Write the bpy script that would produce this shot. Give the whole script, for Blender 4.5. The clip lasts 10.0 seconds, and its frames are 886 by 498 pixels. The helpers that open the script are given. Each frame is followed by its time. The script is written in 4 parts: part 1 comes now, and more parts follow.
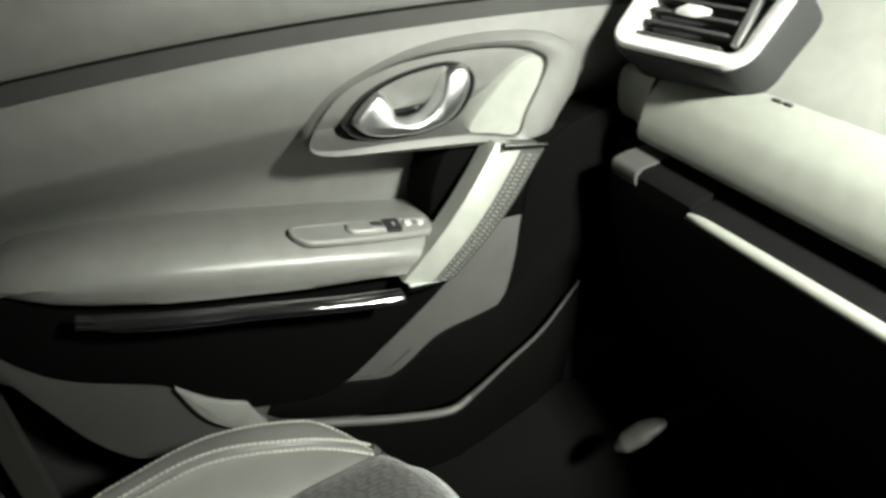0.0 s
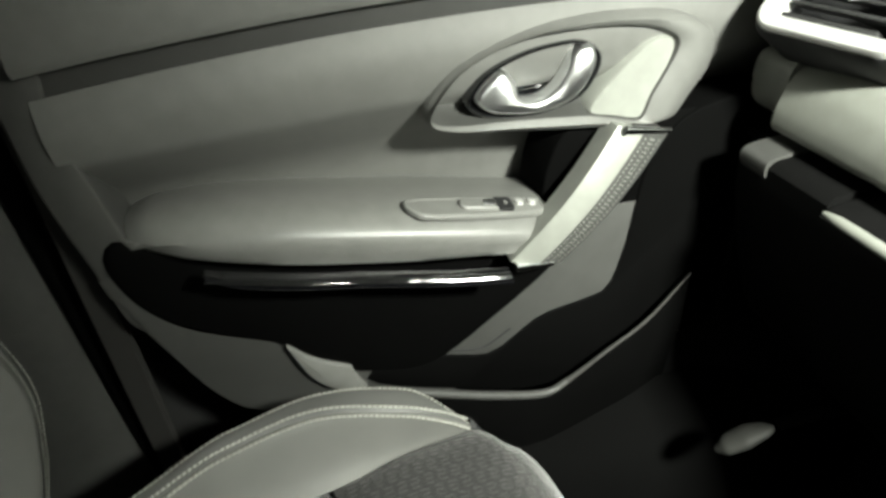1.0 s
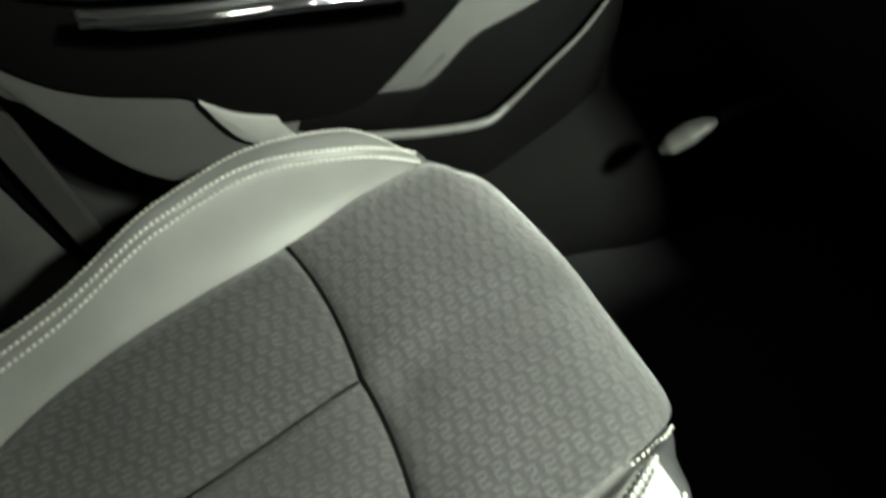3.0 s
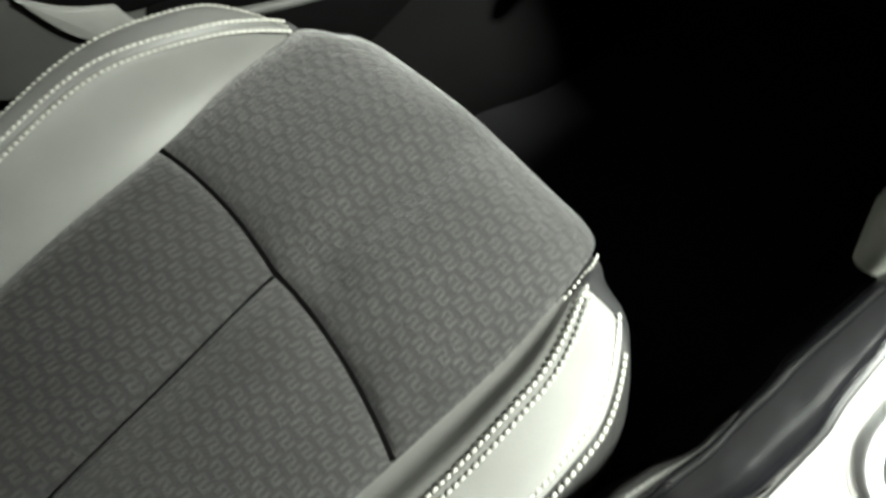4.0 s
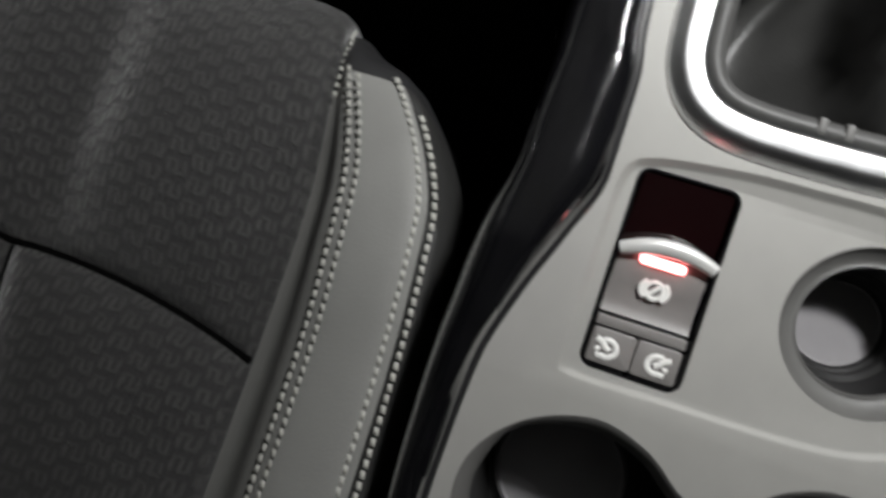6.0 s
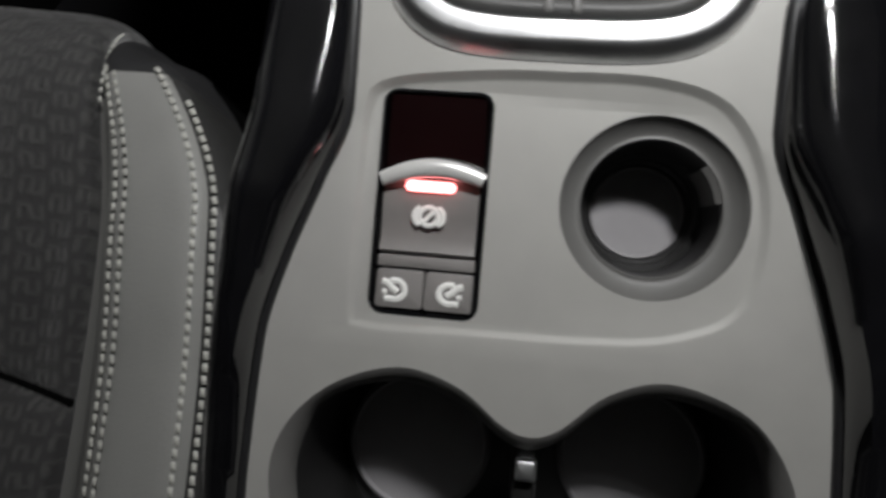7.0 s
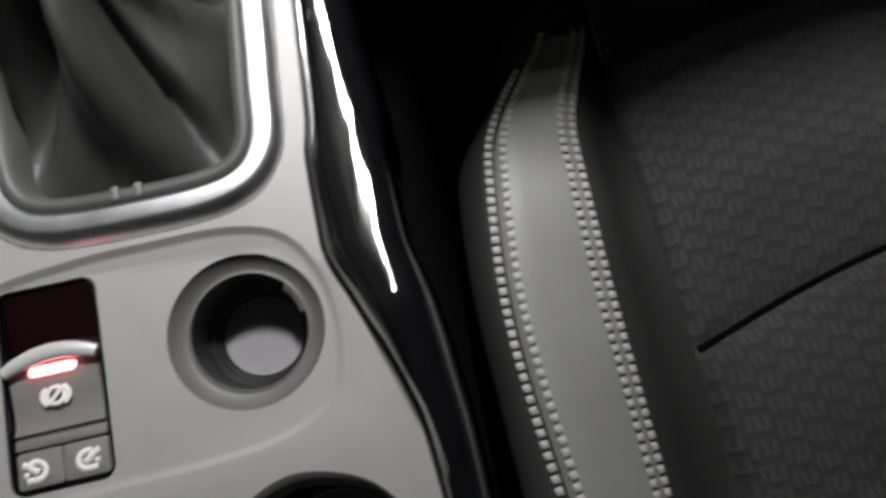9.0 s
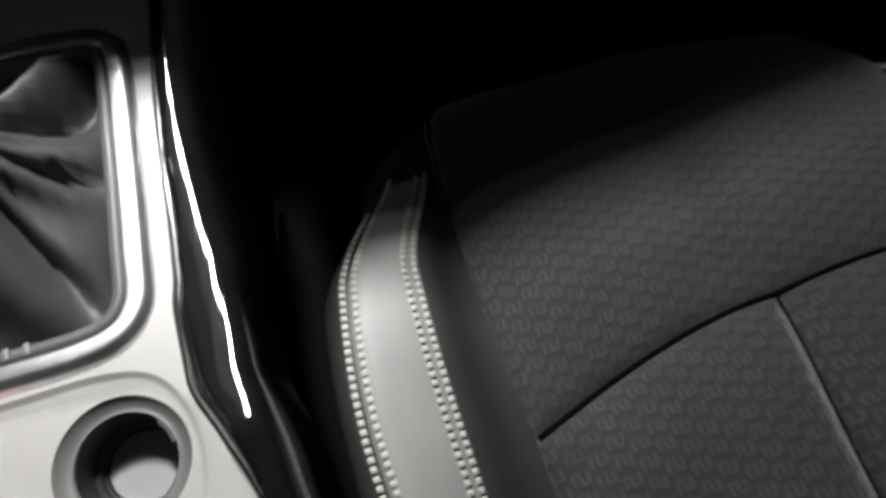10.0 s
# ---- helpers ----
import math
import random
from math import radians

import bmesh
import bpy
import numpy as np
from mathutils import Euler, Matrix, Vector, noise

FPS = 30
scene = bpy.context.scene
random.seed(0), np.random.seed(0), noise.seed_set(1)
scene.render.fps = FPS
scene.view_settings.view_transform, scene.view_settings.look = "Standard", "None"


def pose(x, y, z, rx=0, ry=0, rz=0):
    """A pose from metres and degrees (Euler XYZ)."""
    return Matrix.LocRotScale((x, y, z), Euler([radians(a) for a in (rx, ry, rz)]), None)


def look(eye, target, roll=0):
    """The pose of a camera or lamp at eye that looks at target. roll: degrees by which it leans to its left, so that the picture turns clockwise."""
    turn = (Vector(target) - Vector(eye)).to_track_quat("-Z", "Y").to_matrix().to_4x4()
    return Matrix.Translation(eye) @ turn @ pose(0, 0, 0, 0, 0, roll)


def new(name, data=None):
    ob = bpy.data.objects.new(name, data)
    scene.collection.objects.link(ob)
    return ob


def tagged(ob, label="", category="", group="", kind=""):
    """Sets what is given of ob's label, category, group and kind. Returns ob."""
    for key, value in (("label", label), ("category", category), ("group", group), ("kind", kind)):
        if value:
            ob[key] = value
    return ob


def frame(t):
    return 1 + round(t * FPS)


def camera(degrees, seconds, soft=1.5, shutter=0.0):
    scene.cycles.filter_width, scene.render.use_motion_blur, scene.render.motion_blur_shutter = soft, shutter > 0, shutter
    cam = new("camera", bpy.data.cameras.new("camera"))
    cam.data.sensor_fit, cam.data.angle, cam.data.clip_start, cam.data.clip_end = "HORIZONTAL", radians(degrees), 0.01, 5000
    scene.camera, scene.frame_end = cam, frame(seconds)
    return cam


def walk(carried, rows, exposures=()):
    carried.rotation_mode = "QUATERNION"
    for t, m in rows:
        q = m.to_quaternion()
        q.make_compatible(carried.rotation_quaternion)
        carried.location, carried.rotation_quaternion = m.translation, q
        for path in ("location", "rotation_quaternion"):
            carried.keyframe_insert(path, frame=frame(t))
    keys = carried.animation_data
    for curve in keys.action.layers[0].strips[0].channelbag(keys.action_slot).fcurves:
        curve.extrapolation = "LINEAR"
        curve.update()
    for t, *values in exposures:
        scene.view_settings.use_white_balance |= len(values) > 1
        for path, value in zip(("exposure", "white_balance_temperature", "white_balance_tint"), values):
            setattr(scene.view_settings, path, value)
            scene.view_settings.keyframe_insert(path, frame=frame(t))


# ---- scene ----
cam = camera(68.0, 10.0, soft=3.0, shutter=0.5)
PATH = [
    (0, (-0.133, -0.048, 0.997), (-1.664, 0.634, -0.094), -3.1),
    (0.5, (-0.137, -0.057, 1.0), (-1.72, 0.488, -0.093), -3.5),
    (1, (-0.143, -0.068, 1.0), (-1.735, 0.347, -0.138), -4.3),
    (1.5, (-0.154, -0.073, 1.0), (-1.66, 0.289, -0.265), -4.9),
    (2, (-0.159, -0.092, 0.97), (-1.542, 0.29, -0.424), -5.9),
    (2.5, (-0.166, -0.103, 0.953), (-1.422, 0.32, -0.545), -6.0),
    (3, (-0.171, -0.102, 0.932), (-1.225, 0.351, -0.706), -6.3),
    (3.2, (-0.178, -0.088, 0.943), (-1.108, 0.348, -0.773), -5.3),
    (4.3, (-0.155, -0.099, 0.872), (-0.798, 0.355, -0.966), -11.9),
    (4.5, (-0.146, -0.088, 0.865), (-0.773, 0.325, -0.989), -16.6),
    (5, (-0.119, -0.093, 0.833), (-0.69, 0.359, -1.03), -18.9),
    (5.2, (-0.118, -0.086, 0.826), (-0.639, 0.339, -1.058), -20.9),
    (6.3, (-0.069, -0.065, 0.78), (-0.356, 0.256, -1.173), -26.9),
    (6.5, (-0.045, -0.075, 0.769), (-0.342, 0.31, -1.171), -25.2),
    (7, (-0.01, -0.074, 0.757), (-0.242, 0.343, -1.185), -23.5),
    (7.5, (0.031, -0.082, 0.747), (-0.178, 0.447, -1.171), -22.2),
    (8, (0.055, -0.093, 0.754), (0.004, 0.557, -1.137), -10.5),
    (8.5, (0.082, -0.101, 0.772), (0.137, 0.649, -1.082), -5.3),
    (9, (0.115, -0.107, 0.797), (0.276, 0.7, -1.026), -1.8),
    (9.5, (0.141, -0.118, 0.824), (0.428, 0.77, -0.945), 1.1),
    (10, (0.175, -0.146, 0.865), (0.534, 0.889, -0.809), -0.0),
]
walk(cam, [(t, look(eye, target, roll)) for t, eye, target, roll in PATH],
     exposures=[(0.0, 1.46, 6950, -4), (1.0, 1.50, 6950, -5), (1.5, 1.77, 6950, -8), (2.0, 1.98, 6950, -10), (2.5, 2.12, 6950, -11), (3.2, 2.14, 6950, -12), (4.4, 1.50, 6650, 0), (5.2, 0.28, 6600, 4), (6.4, -0.54, 6500, 8), (7.3, -0.72, 6500, 8), (8.0, -0.56, 6500, 8), (9.0, -0.38, 6500, 9), (9.5, -0.20, 6500, 9), (10.0, 0.45, 6500, 10)])
from mathutils.geometry import tessellate_polygon

# ---------- world and lamps ----------
world = bpy.data.worlds.new("night")
scene.world = world
world.use_nodes = True
world.node_tree.nodes["Background"].inputs[0].default_value = (0.6, 0.68, 0.8, 1)
world.node_tree.nodes["Background"].inputs[1].default_value = 0.005


def lamp(name, place, target, watts, size, size_y, colour):
    data = bpy.data.lights.new(name, "AREA")
    data.energy, data.shape, data.size, data.size_y, data.color = watts, "RECTANGLE", size, size_y, colour
    data.spread = radians(155)
    ob = new(name, data)
    ob.matrix_world = look(place, target)
    return ob


# unseen light over the centre console, placed to match the shading
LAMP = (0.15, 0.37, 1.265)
lamp("unseen_roof_light", LAMP, (-.20, .43, 0.5), 14.5, 0.13, 0.085, (1.0, 0.985, 1.0))


# ---------- materials ----------
def material(name, colour, rough=0.5, metal=0.0, vary=0.12, scale=60.0, bump=0.15, grain=900.0, coat=0.0, wear=8.0):
    m = bpy.data.materials.new(name)
    m.use_nodes = True
    nt = m.node_tree
    b = nt.nodes["Principled BSDF"]
    b.inputs["Roughness"].default_value, b.inputs["Metallic"].default_value = rough, metal
    b.inputs["Coat Weight"].default_value = coat
    b.inputs["Coat Roughness"].default_value = 0.04
    tc = nt.nodes.new("ShaderNodeTexCoord")
    n1, n2, n3 = (nt.nodes.new("ShaderNodeTexNoise") for _ in range(3))
    for n, s in ((n1, scale), (n2, wear), (n3, grain)):
        n.inputs["Scale"].default_value = s
        n.inputs["Detail"].default_value = 3
        nt.links.new(tc.outputs["Object"], n.inputs["Vector"])
    mix = nt.nodes.new("ShaderNodeMath")
    mix.operation = "ADD"
    nt.links.new(n1.outputs["Fac"], mix.inputs[0])
    nt.links.new(n2.outputs["Fac"], mix.inputs[1])
    ramp = nt.nodes.new("ShaderNodeMapRange")
    ramp.inputs[1].default_value, ramp.inputs[2].default_value = 0.6, 1.4
    ramp.inputs[3].default_value, ramp.inputs[4].default_value = 1 - vary, 1 + vary
    nt.links.new(mix.outputs[0], ramp.inputs[0])
    mul = nt.nodes.new("ShaderNodeVectorMath")
    mul.operation = "SCALE"
    mul.inputs[0].default_value = colour
    nt.links.new(ramp.outputs[0], mul.inputs["Scale"])
    nt.links.new(mul.outputs[0], b.inputs["Base Color"])
    rr = nt.nodes.new("ShaderNodeMapRange")
    rr.inputs[1].default_value, rr.inputs[2].default_value = 0.6, 1.4
    rr.inputs[3].default_value, rr.inputs[4].default_value = rough * (1 - vary), min(1.0, rough * (1 + vary))
    nt.links.new(mix.outputs[0], rr.inputs[0])
    nt.links.new(rr.outputs[0], b.inputs["Roughness"])
    if bump:
        bp = nt.nodes.new("ShaderNodeBump")
        bp.inputs["Strength"].default_value, bp.inputs["Distance"].default_value = bump, 0.0006
        nt.links.new(n3.outputs["Fac"], bp.inputs["Height"])
        nt.links.new(bp.outputs["Normal"], b.inputs["Normal"])
    return m


def dull(m, level):
    m.node_tree.nodes["Principled BSDF"].inputs["Specular IOR Level"].default_value = level
    return m


def leather_material(name, colour, rough):
    m = material(name, colour, rough, vary=0.10, scale=25, bump=0.0, wear=9)
    nt = m.node_tree
    tc = next(n for n in nt.nodes if n.type == "TEX_COORD")
    v = nt.nodes.new("ShaderNodeTexVoronoi")
    v.feature = "DISTANCE_TO_EDGE"
    v.inputs["Scale"].default_value = 520
    n = nt.nodes.new("ShaderNodeTexNoise")
    n.inputs["Scale"].default_value = 45
    a = nt.nodes.new("ShaderNodeMath")
    a.operation = "MULTIPLY_ADD"
    a.inputs[1].default_value = 1.5
    bp = nt.nodes.new("ShaderNodeBump")
    bp.inputs["Strength"].default_value, bp.inputs["Distance"].default_value = 0.14, 0.0008
    nt.links.new(tc.outputs["Object"], v.inputs["Vector"])
    nt.links.new(tc.outputs["Object"], n.inputs["Vector"])
    nt.links.new(v.outputs["Distance"], a.inputs[0])
    nt.links.new(n.outputs["Fac"], a.inputs[2])
    nt.links.new(a.outputs[0], bp.inputs["Height"])
    nt.links.new(bp.outputs["Normal"], nt.nodes["Principled BSDF"].inputs["Normal"])
    return m


def fabric_material(name, dark, light):
    """Woven cloth with a small raised meander of lighter thread."""
    m = bpy.data.materials.new(name)
    m.use_nodes = True
    nt = m.node_tree
    b = nt.nodes["Principled BSDF"]
    b.inputs["Roughness"].default_value = 0.7
    b.inputs["Sheen Weight"].default_value = 0.5
    b.inputs["Sheen Roughness"].default_value = 0.35

    def node(kind, **inputs):
        n = nt.nodes.new(kind)
        return n

    def mt(op, a, c=None, d=None):
        n = nt.nodes.new("ShaderNodeMath")
        n.operation = op
        for i, v in enumerate((a, c, d)):
            if v is None:
                continue
            if isinstance(v, (int, float)):
                n.inputs[i].default_value = v
            else:
                nt.links.new(v, n.inputs[i])
        return n.outputs[0]

    tc = node("ShaderNodeTexCoord")
    sep = node("ShaderNodeSeparateXYZ")
    nt.links.new(tc.outputs["Object"], sep.inputs[0])
    wob = node("ShaderNodeTexNoise")
    wob.inputs["Scale"].default_value = 90
    nt.links.new(tc.outputs["Object"], wob.inputs["Vector"])
    w = mt("MULTIPLY", wob.outputs["Fac"], 0.30)
    u = mt("ADD", mt("MULTIPLY", sep.outputs[0], 66.0), w)
    v = mt("ADD", mt("MULTIPLY", sep.outputs[1], 74.0), w)
    # staggered hooks: an S of three bars and two stems in each cell
    col = mt("FLOOR", u)
    vs = mt("ADD", v, mt("MULTIPLY", col, 0.5))
    p = mt("SUBTRACT", mt("FRACT", u), 0.5)
    r = mt("SUBTRACT", mt("FRACT", vs), 0.5)

    def bar_distance(cx, cy, hx, hy):
        dx = mt("MAXIMUM", mt("SUBTRACT", mt("ABSOLUTE", mt("SUBTRACT", p, cx)), hx), 0.0)
        dy = mt("MAXIMUM", mt("SUBTRACT", mt("ABSOLUTE", mt("SUBTRACT", r, cy)), hy), 0.0)
        return mt("SQRT", mt("ADD", mt("MULTIPLY", dx, dx), mt("MULTIPLY", dy, dy)))

    near = bar_distance(.33, .07, 0, .20)
    for args in ((-.33, -.07, 0, .20), (0, 0, 0, .27), (.17, -.27, .16, 0), (-.17, .27, .16, 0)):
        near = mt("MINIMUM", near, bar_distance(*args))
    soft = node("ShaderNodeMapRange")
    soft.interpolation_type = "SMOOTHSTEP"
    soft.inputs[1].default_value, soft.inputs[2].default_value = 0.125, 0.045
    nt.links.new(near, soft.inputs[0])
    mask = soft.outputs[0]
    # threads
    th = mt("MULTIPLY", mt("SINE", mt("MULTIPLY", sep.outputs[0], 5200.0)), mt("SINE", mt("MULTIPLY", sep.outputs[1], 5200.0)))
    big = node("ShaderNodeTexNoise")
    big.inputs["Scale"].default_value = 14
    nt.links.new(tc.outputs["Object"], big.inputs["Vector"])
    mixc = node("ShaderNodeMix")
    mixc.data_type = "RGBA"
    mixc.inputs[6].default_value = (*dark, 1)
    mixc.inputs[7].default_value = (*light, 1)
    # the light caught by the short cross strokes is put into the colour
    bright = node("ShaderNodeMapRange")
    bright.interpolation_type = "SMOOTHSTEP"
    for i, v in enumerate((0.36, 0.10, 0.45, 1.0)):
        bright.inputs[i + 1].default_value = v
    nt.links.new(mt("ABSOLUTE", r), bright.inputs[0])
    tint = mt("MULTIPLY", mask, bright.outputs[0])
    fac = mt("MULTIPLY", tint, mt("ADD", mt("MULTIPLY", wob.outputs["Fac"], 1.0), 0.2))
    nt.links.new(fac, mixc.inputs[0])
    sc = node("ShaderNodeVectorMath")
    sc.operation = "SCALE"
    nt.links.new(mixc.outputs[2], sc.inputs[0])
    nt.links.new(mt("MULTIPLY", mt("ADD", mt("MULTIPLY", big.outputs["Fac"], 0.6), 0.75), mt("ADD", mt("MULTIPLY", th, 0.18), 1.0)), sc.inputs["Scale"])
    nt.links.new(sc.outputs[0], b.inputs["Base Color"])
    bp = node("ShaderNodeBump")
    bp.inputs["Strength"].default_value, bp.inputs["Distance"].default_value = 0.6, 0.0008
    nt.links.new(mt("ADD", mask, mt("MULTIPLY", th, 0.4)), bp.inputs["Height"])
    nt.links.new(bp.outputs["Normal"], b.inputs["Normal"])
    return m


def glow_material(name, colour, strength):
    m = bpy.data.materials.new(name)
    m.use_nodes = True
    b = m.node_tree.nodes["Principled BSDF"]
    b.inputs["Base Color"].default_value = (*colour, 1)
    b.inputs["Emission Color"].default_value = (*colour, 1)
    b.inputs["Emission Strength"].default_value = strength
    return m


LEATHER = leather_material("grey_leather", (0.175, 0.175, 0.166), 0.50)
# Lighter copy of the same leather; the inner bolsters' light is in it.
LEATHER_LIT = leather_material("pale_grey_leather", (0.255, 0.255, 0.243), 0.48)
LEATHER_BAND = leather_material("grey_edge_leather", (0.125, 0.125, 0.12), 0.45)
LEATHER_DARK = leather_material("charcoal_shade_leather", (0.030, 0.030, 0.029), 0.5)
FABRIC = fabric_material("woven_cloth", (0.029, 0.0283, 0.0285), (0.066, 0.066, 0.0622))
THREAD = material("white_thread", (0.46, 0.46, 0.42), 0.6, bump=0.3, grain=2500)
SKIRT = material("black_plastic", (0.02, 0.02, 0.021), 0.6)
DOOR_SOFT = material("grey_soft_plastic", (0.165, 0.165, 0.157), 0.5, bump=0.35, grain=1400)
DOOR_HARD = material("grey_hard_plastic", (0.072, 0.072, 0.069), 0.48, bump=0.35, grain=1100)
DOOR_BASE = dull(material("charcoal_card", (0.048, 0.047, 0.045), 0.6, bump=0.3), 0.25)
DOOR_BASE_PALE = material("grey_tab_plastic", (0.026, 0.026, 0.024), 0.6, bump=0.3)
BELT = material("dark_grey_belt_strip", (0.045, 0.045, 0.043), 0.55, bump=0.3)
# Black plastic set darker still, with the shade of recesses in the colour.
SHADE_BLACK = dull(material("shaded_black_plastic", (0.0030, 0.0030, 0.0030), 0.75, bump=0.3), 0.02)
ARM_SKIN = material("satin_armrest_skin", (0.21, 0.21, 0.20), 0.32, bump=0.2, grain=1500)
SATIN = material("satin_silver", (0.32, 0.328, 0.30), 0.4, metal=0.1, bump=0.05)
GLOSS = material("piano_black", (0.006, 0.006, 0.007), 0.07, bump=0.0, coat=1.0, vary=0.3)
BEAD = material("black_gloss_bead", (0.02, 0.02, 0.021), 0.30, bump=0.0, coat=1.0)
CHROME = material("polished_chrome", (0.86, 0.87, 0.88), 0.16, metal=1.0, bump=0.0, vary=0.08)
CHROME_SATIN = material("brushed_chrome", (0.93, 0.94, 0.95), 0.34, metal=1.0, bump=0.06, grain=1500)
DECK = material("grey_console_paint", (0.38, 0.376, 0.355), 0.5, metal=0.12, bump=0.12, grain=1800, vary=0.05)
RUBBER = material("dark_rubber", (0.03, 0.03, 0.03), 0.55, bump=0.2)
BEZEL = material("grey_rubber_bezel", (0.085, 0.085, 0.082), 0.5, bump=0.25)
FUNNEL = material("grey_funnel_plastic", (0.14, 0.139, 0.133), 0.5, bump=0.15, grain=1800)
COLLAR = material("grey_collar_plastic", (0.14, 0.138, 0.132), 0.5, bump=0.2)
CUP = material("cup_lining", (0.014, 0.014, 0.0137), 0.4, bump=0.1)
MAT_PAD = material("pale_pad", (0.28, 0.272, 0.28), 0.6, bump=0.1)
BUTTON = material("switch_plastic", (0.20, 0.19, 0.183), 0.42, bump=0.1)
WHITE = material("white_print", (0.85, 0.85, 0.82), 0.5, bump=0.0)
MAROON = material("dark_red_window", (0.007, 0.0015, 0.002), 0.15, bump=0.0, coat=1.0)
RED = glow_material("red_led", (1.0, 0.26, 0.26), 9.0)
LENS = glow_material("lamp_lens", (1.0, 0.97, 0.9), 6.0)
CARPET = dull(material("black_carpet", (0.006, 0.006, 0.0065), 0.95, bump=1.0, grain=700, scale=200), 0.1)
CARPET_SIDE = dull(material("dark_grey_carpet", (0.012, 0.012, 0.0125), 0.95, bump=1.0, grain=700, scale=200), 0.1)
LINER = material("grey_headliner", (0.42, 0.42, 0.40), 0.9, bump=0.4, grain=800)
WALL = material("dark_cabin_trim", (0.03, 0.03, 0.03), 0.8)
DASH_TOP = material("grey_dash_skin", (0.25, 0.254, 0.234), 0.55, bump=0.5, grain=1000)
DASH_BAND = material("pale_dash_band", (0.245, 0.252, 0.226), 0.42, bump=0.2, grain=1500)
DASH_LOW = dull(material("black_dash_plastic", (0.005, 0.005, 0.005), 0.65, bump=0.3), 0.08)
SILVER_PAINT = material("bright_silver_paint", (0.75, 0.75, 0.73), 0.3, metal=0.3, bump=0.03)


# ---------- mesh helpers ----------
def mesh_ob(name, verts, faces, mat, parent=None, label="", smooth=True, sharp=40):
    me = bpy.data.meshes.new(name)
    me.from_pydata([tuple(v) for v in verts], [], faces)
    bm = bmesh.new()
    bm.from_mesh(me)
    bmesh.ops.remove_doubles(bm, verts=bm.verts, dist=1e-6)
    bmesh.ops.recalc_face_normals(bm, faces=bm.faces)
    bm.to_mesh(me)
    bm.free()
    if smooth:
        me.polygons.foreach_set("use_smooth", [True] * len(me.polygons))
        me.set_sharp_from_angle(angle=radians(sharp))
    me.materials.append(mat)
    ob = new(name, me)
    if parent:
        ob.parent = parent
    if label:
        tagged(ob, label)
    return ob


def thing(name, label, category, place=(0, 0, 0), matrix=None, kind="", group=""):
    ob = new(name)
    ob.empty_display_size = 0.05
    ob.matrix_world = matrix if matrix is not None else Matrix.Translation(place)
    return tagged(ob, label, category, group, kind)


def pchip(xs, ys, x):
    """Monotone cubic through the keys xs, ys at x."""
    xs, ys = np.asarray(xs, float), np.asarray(ys, float)
    h, d = np.diff(xs), np.diff(ys, axis=0)
    d = d / h.reshape(-1, *([1] * (ys.ndim - 1)))
    m = np.zeros_like(ys)
    m[0], m[-1] = d[0], d[-1]
    a, b = d[:-1], d[1:]
    with np.errstate(divide="ignore", invalid="ignore"):
        m[1:-1] = np.where(a * b > 0, 2 * a * b / (a + b), 0)
    x = np.asarray(x, float)
    k = np.clip(np.searchsorted(xs, x, side="right") - 1, 0, len(h) - 1)
    t = (x - xs[k]) / h[k]
    s = (-1,) + (1,) * (ys.ndim - 1)
    t, hk = t.reshape(s), h[k].reshape(s)
    return (ys[k] * (1 + 2 * t) * (1 - t) ** 2 + m[k] * hk * t * (1 - t) ** 2 + ys[k + 1] * t * t * (3 - 2 * t) + m[k + 1] * hk * t * t * (t - 1))


class Net:
    """A smooth sheet through rows and columns of keys."""

    def __init__(self, keys, bow=0.0):
        self.k = np.asarray(keys, float)  # rows, columns, 3
        self.bow = bow  # how far the cross seam of a cushion arches forward
        self.cache = {}

    def row(self, b):
        b = round(float(b), 5)
        if b not in self.cache:
            n = self.k.shape[0]
            self.cache[b] = pchip(np.arange(n), self.k, [b])[0]
        return self.cache[b]

    def at(self, a, b):
        """Points at the column values a (a list) of row b."""
        r = self.row(b)
        p = pchip(np.arange(len(r)), r, a)
        if self.bow:
            u = np.clip(np.asarray(a, float) - 4, 0, 2)
            p[:, 1] += self.bow * np.abs(np.sin(math.pi * u)) ** 1.2 * math.exp(-((b - 3) / .9) ** 2)
        return p

    def grid(self, a0, a1, b0, b1, na, nb):
        return np.array([self.at(np.linspace(a0, a1, na), b) for b in np.linspace(b0, b1, nb)])


def normals(g):
    du = np.gradient(g, axis=1)
    dv = np.gradient(g, axis=0)
    n = np.cross(du, dv)
    return n / np.maximum(np.linalg.norm(n, axis=2, keepdims=True), 1e-9)


def slab(g, thick, up=None):
    """A closed cushion-like slab below the grid g."""
    nb, na = g.shape[:2]
    n = normals(g)
    if up is not None and (n * np.asarray(up)).sum() < 0:
        n = -n
    low = g - n * thick
    verts = np.concatenate([g.reshape(-1, 3), low.reshape(-1, 3)])
    off = na * nb
    faces = []
    for j in range(nb - 1):
        for i in range(na - 1):
            q = [j * na + i, j * na + i + 1, (j + 1) * na + i + 1, (j + 1) * na + i]
            faces += [q, [v + off for v in reversed(q)]]
    rim = [i for i in range(na)] + [j * na + na - 1 for j in range(1, nb)] + [(nb - 1) * na + i for i in range(na - 2, -1, -1)] + [j * na for j in range(nb - 2, 0, -1)]
    for p, q in zip(rim, rim[1:] + rim[:1]):
        faces.append([p, q, q + off, p + off])
    return verts, faces


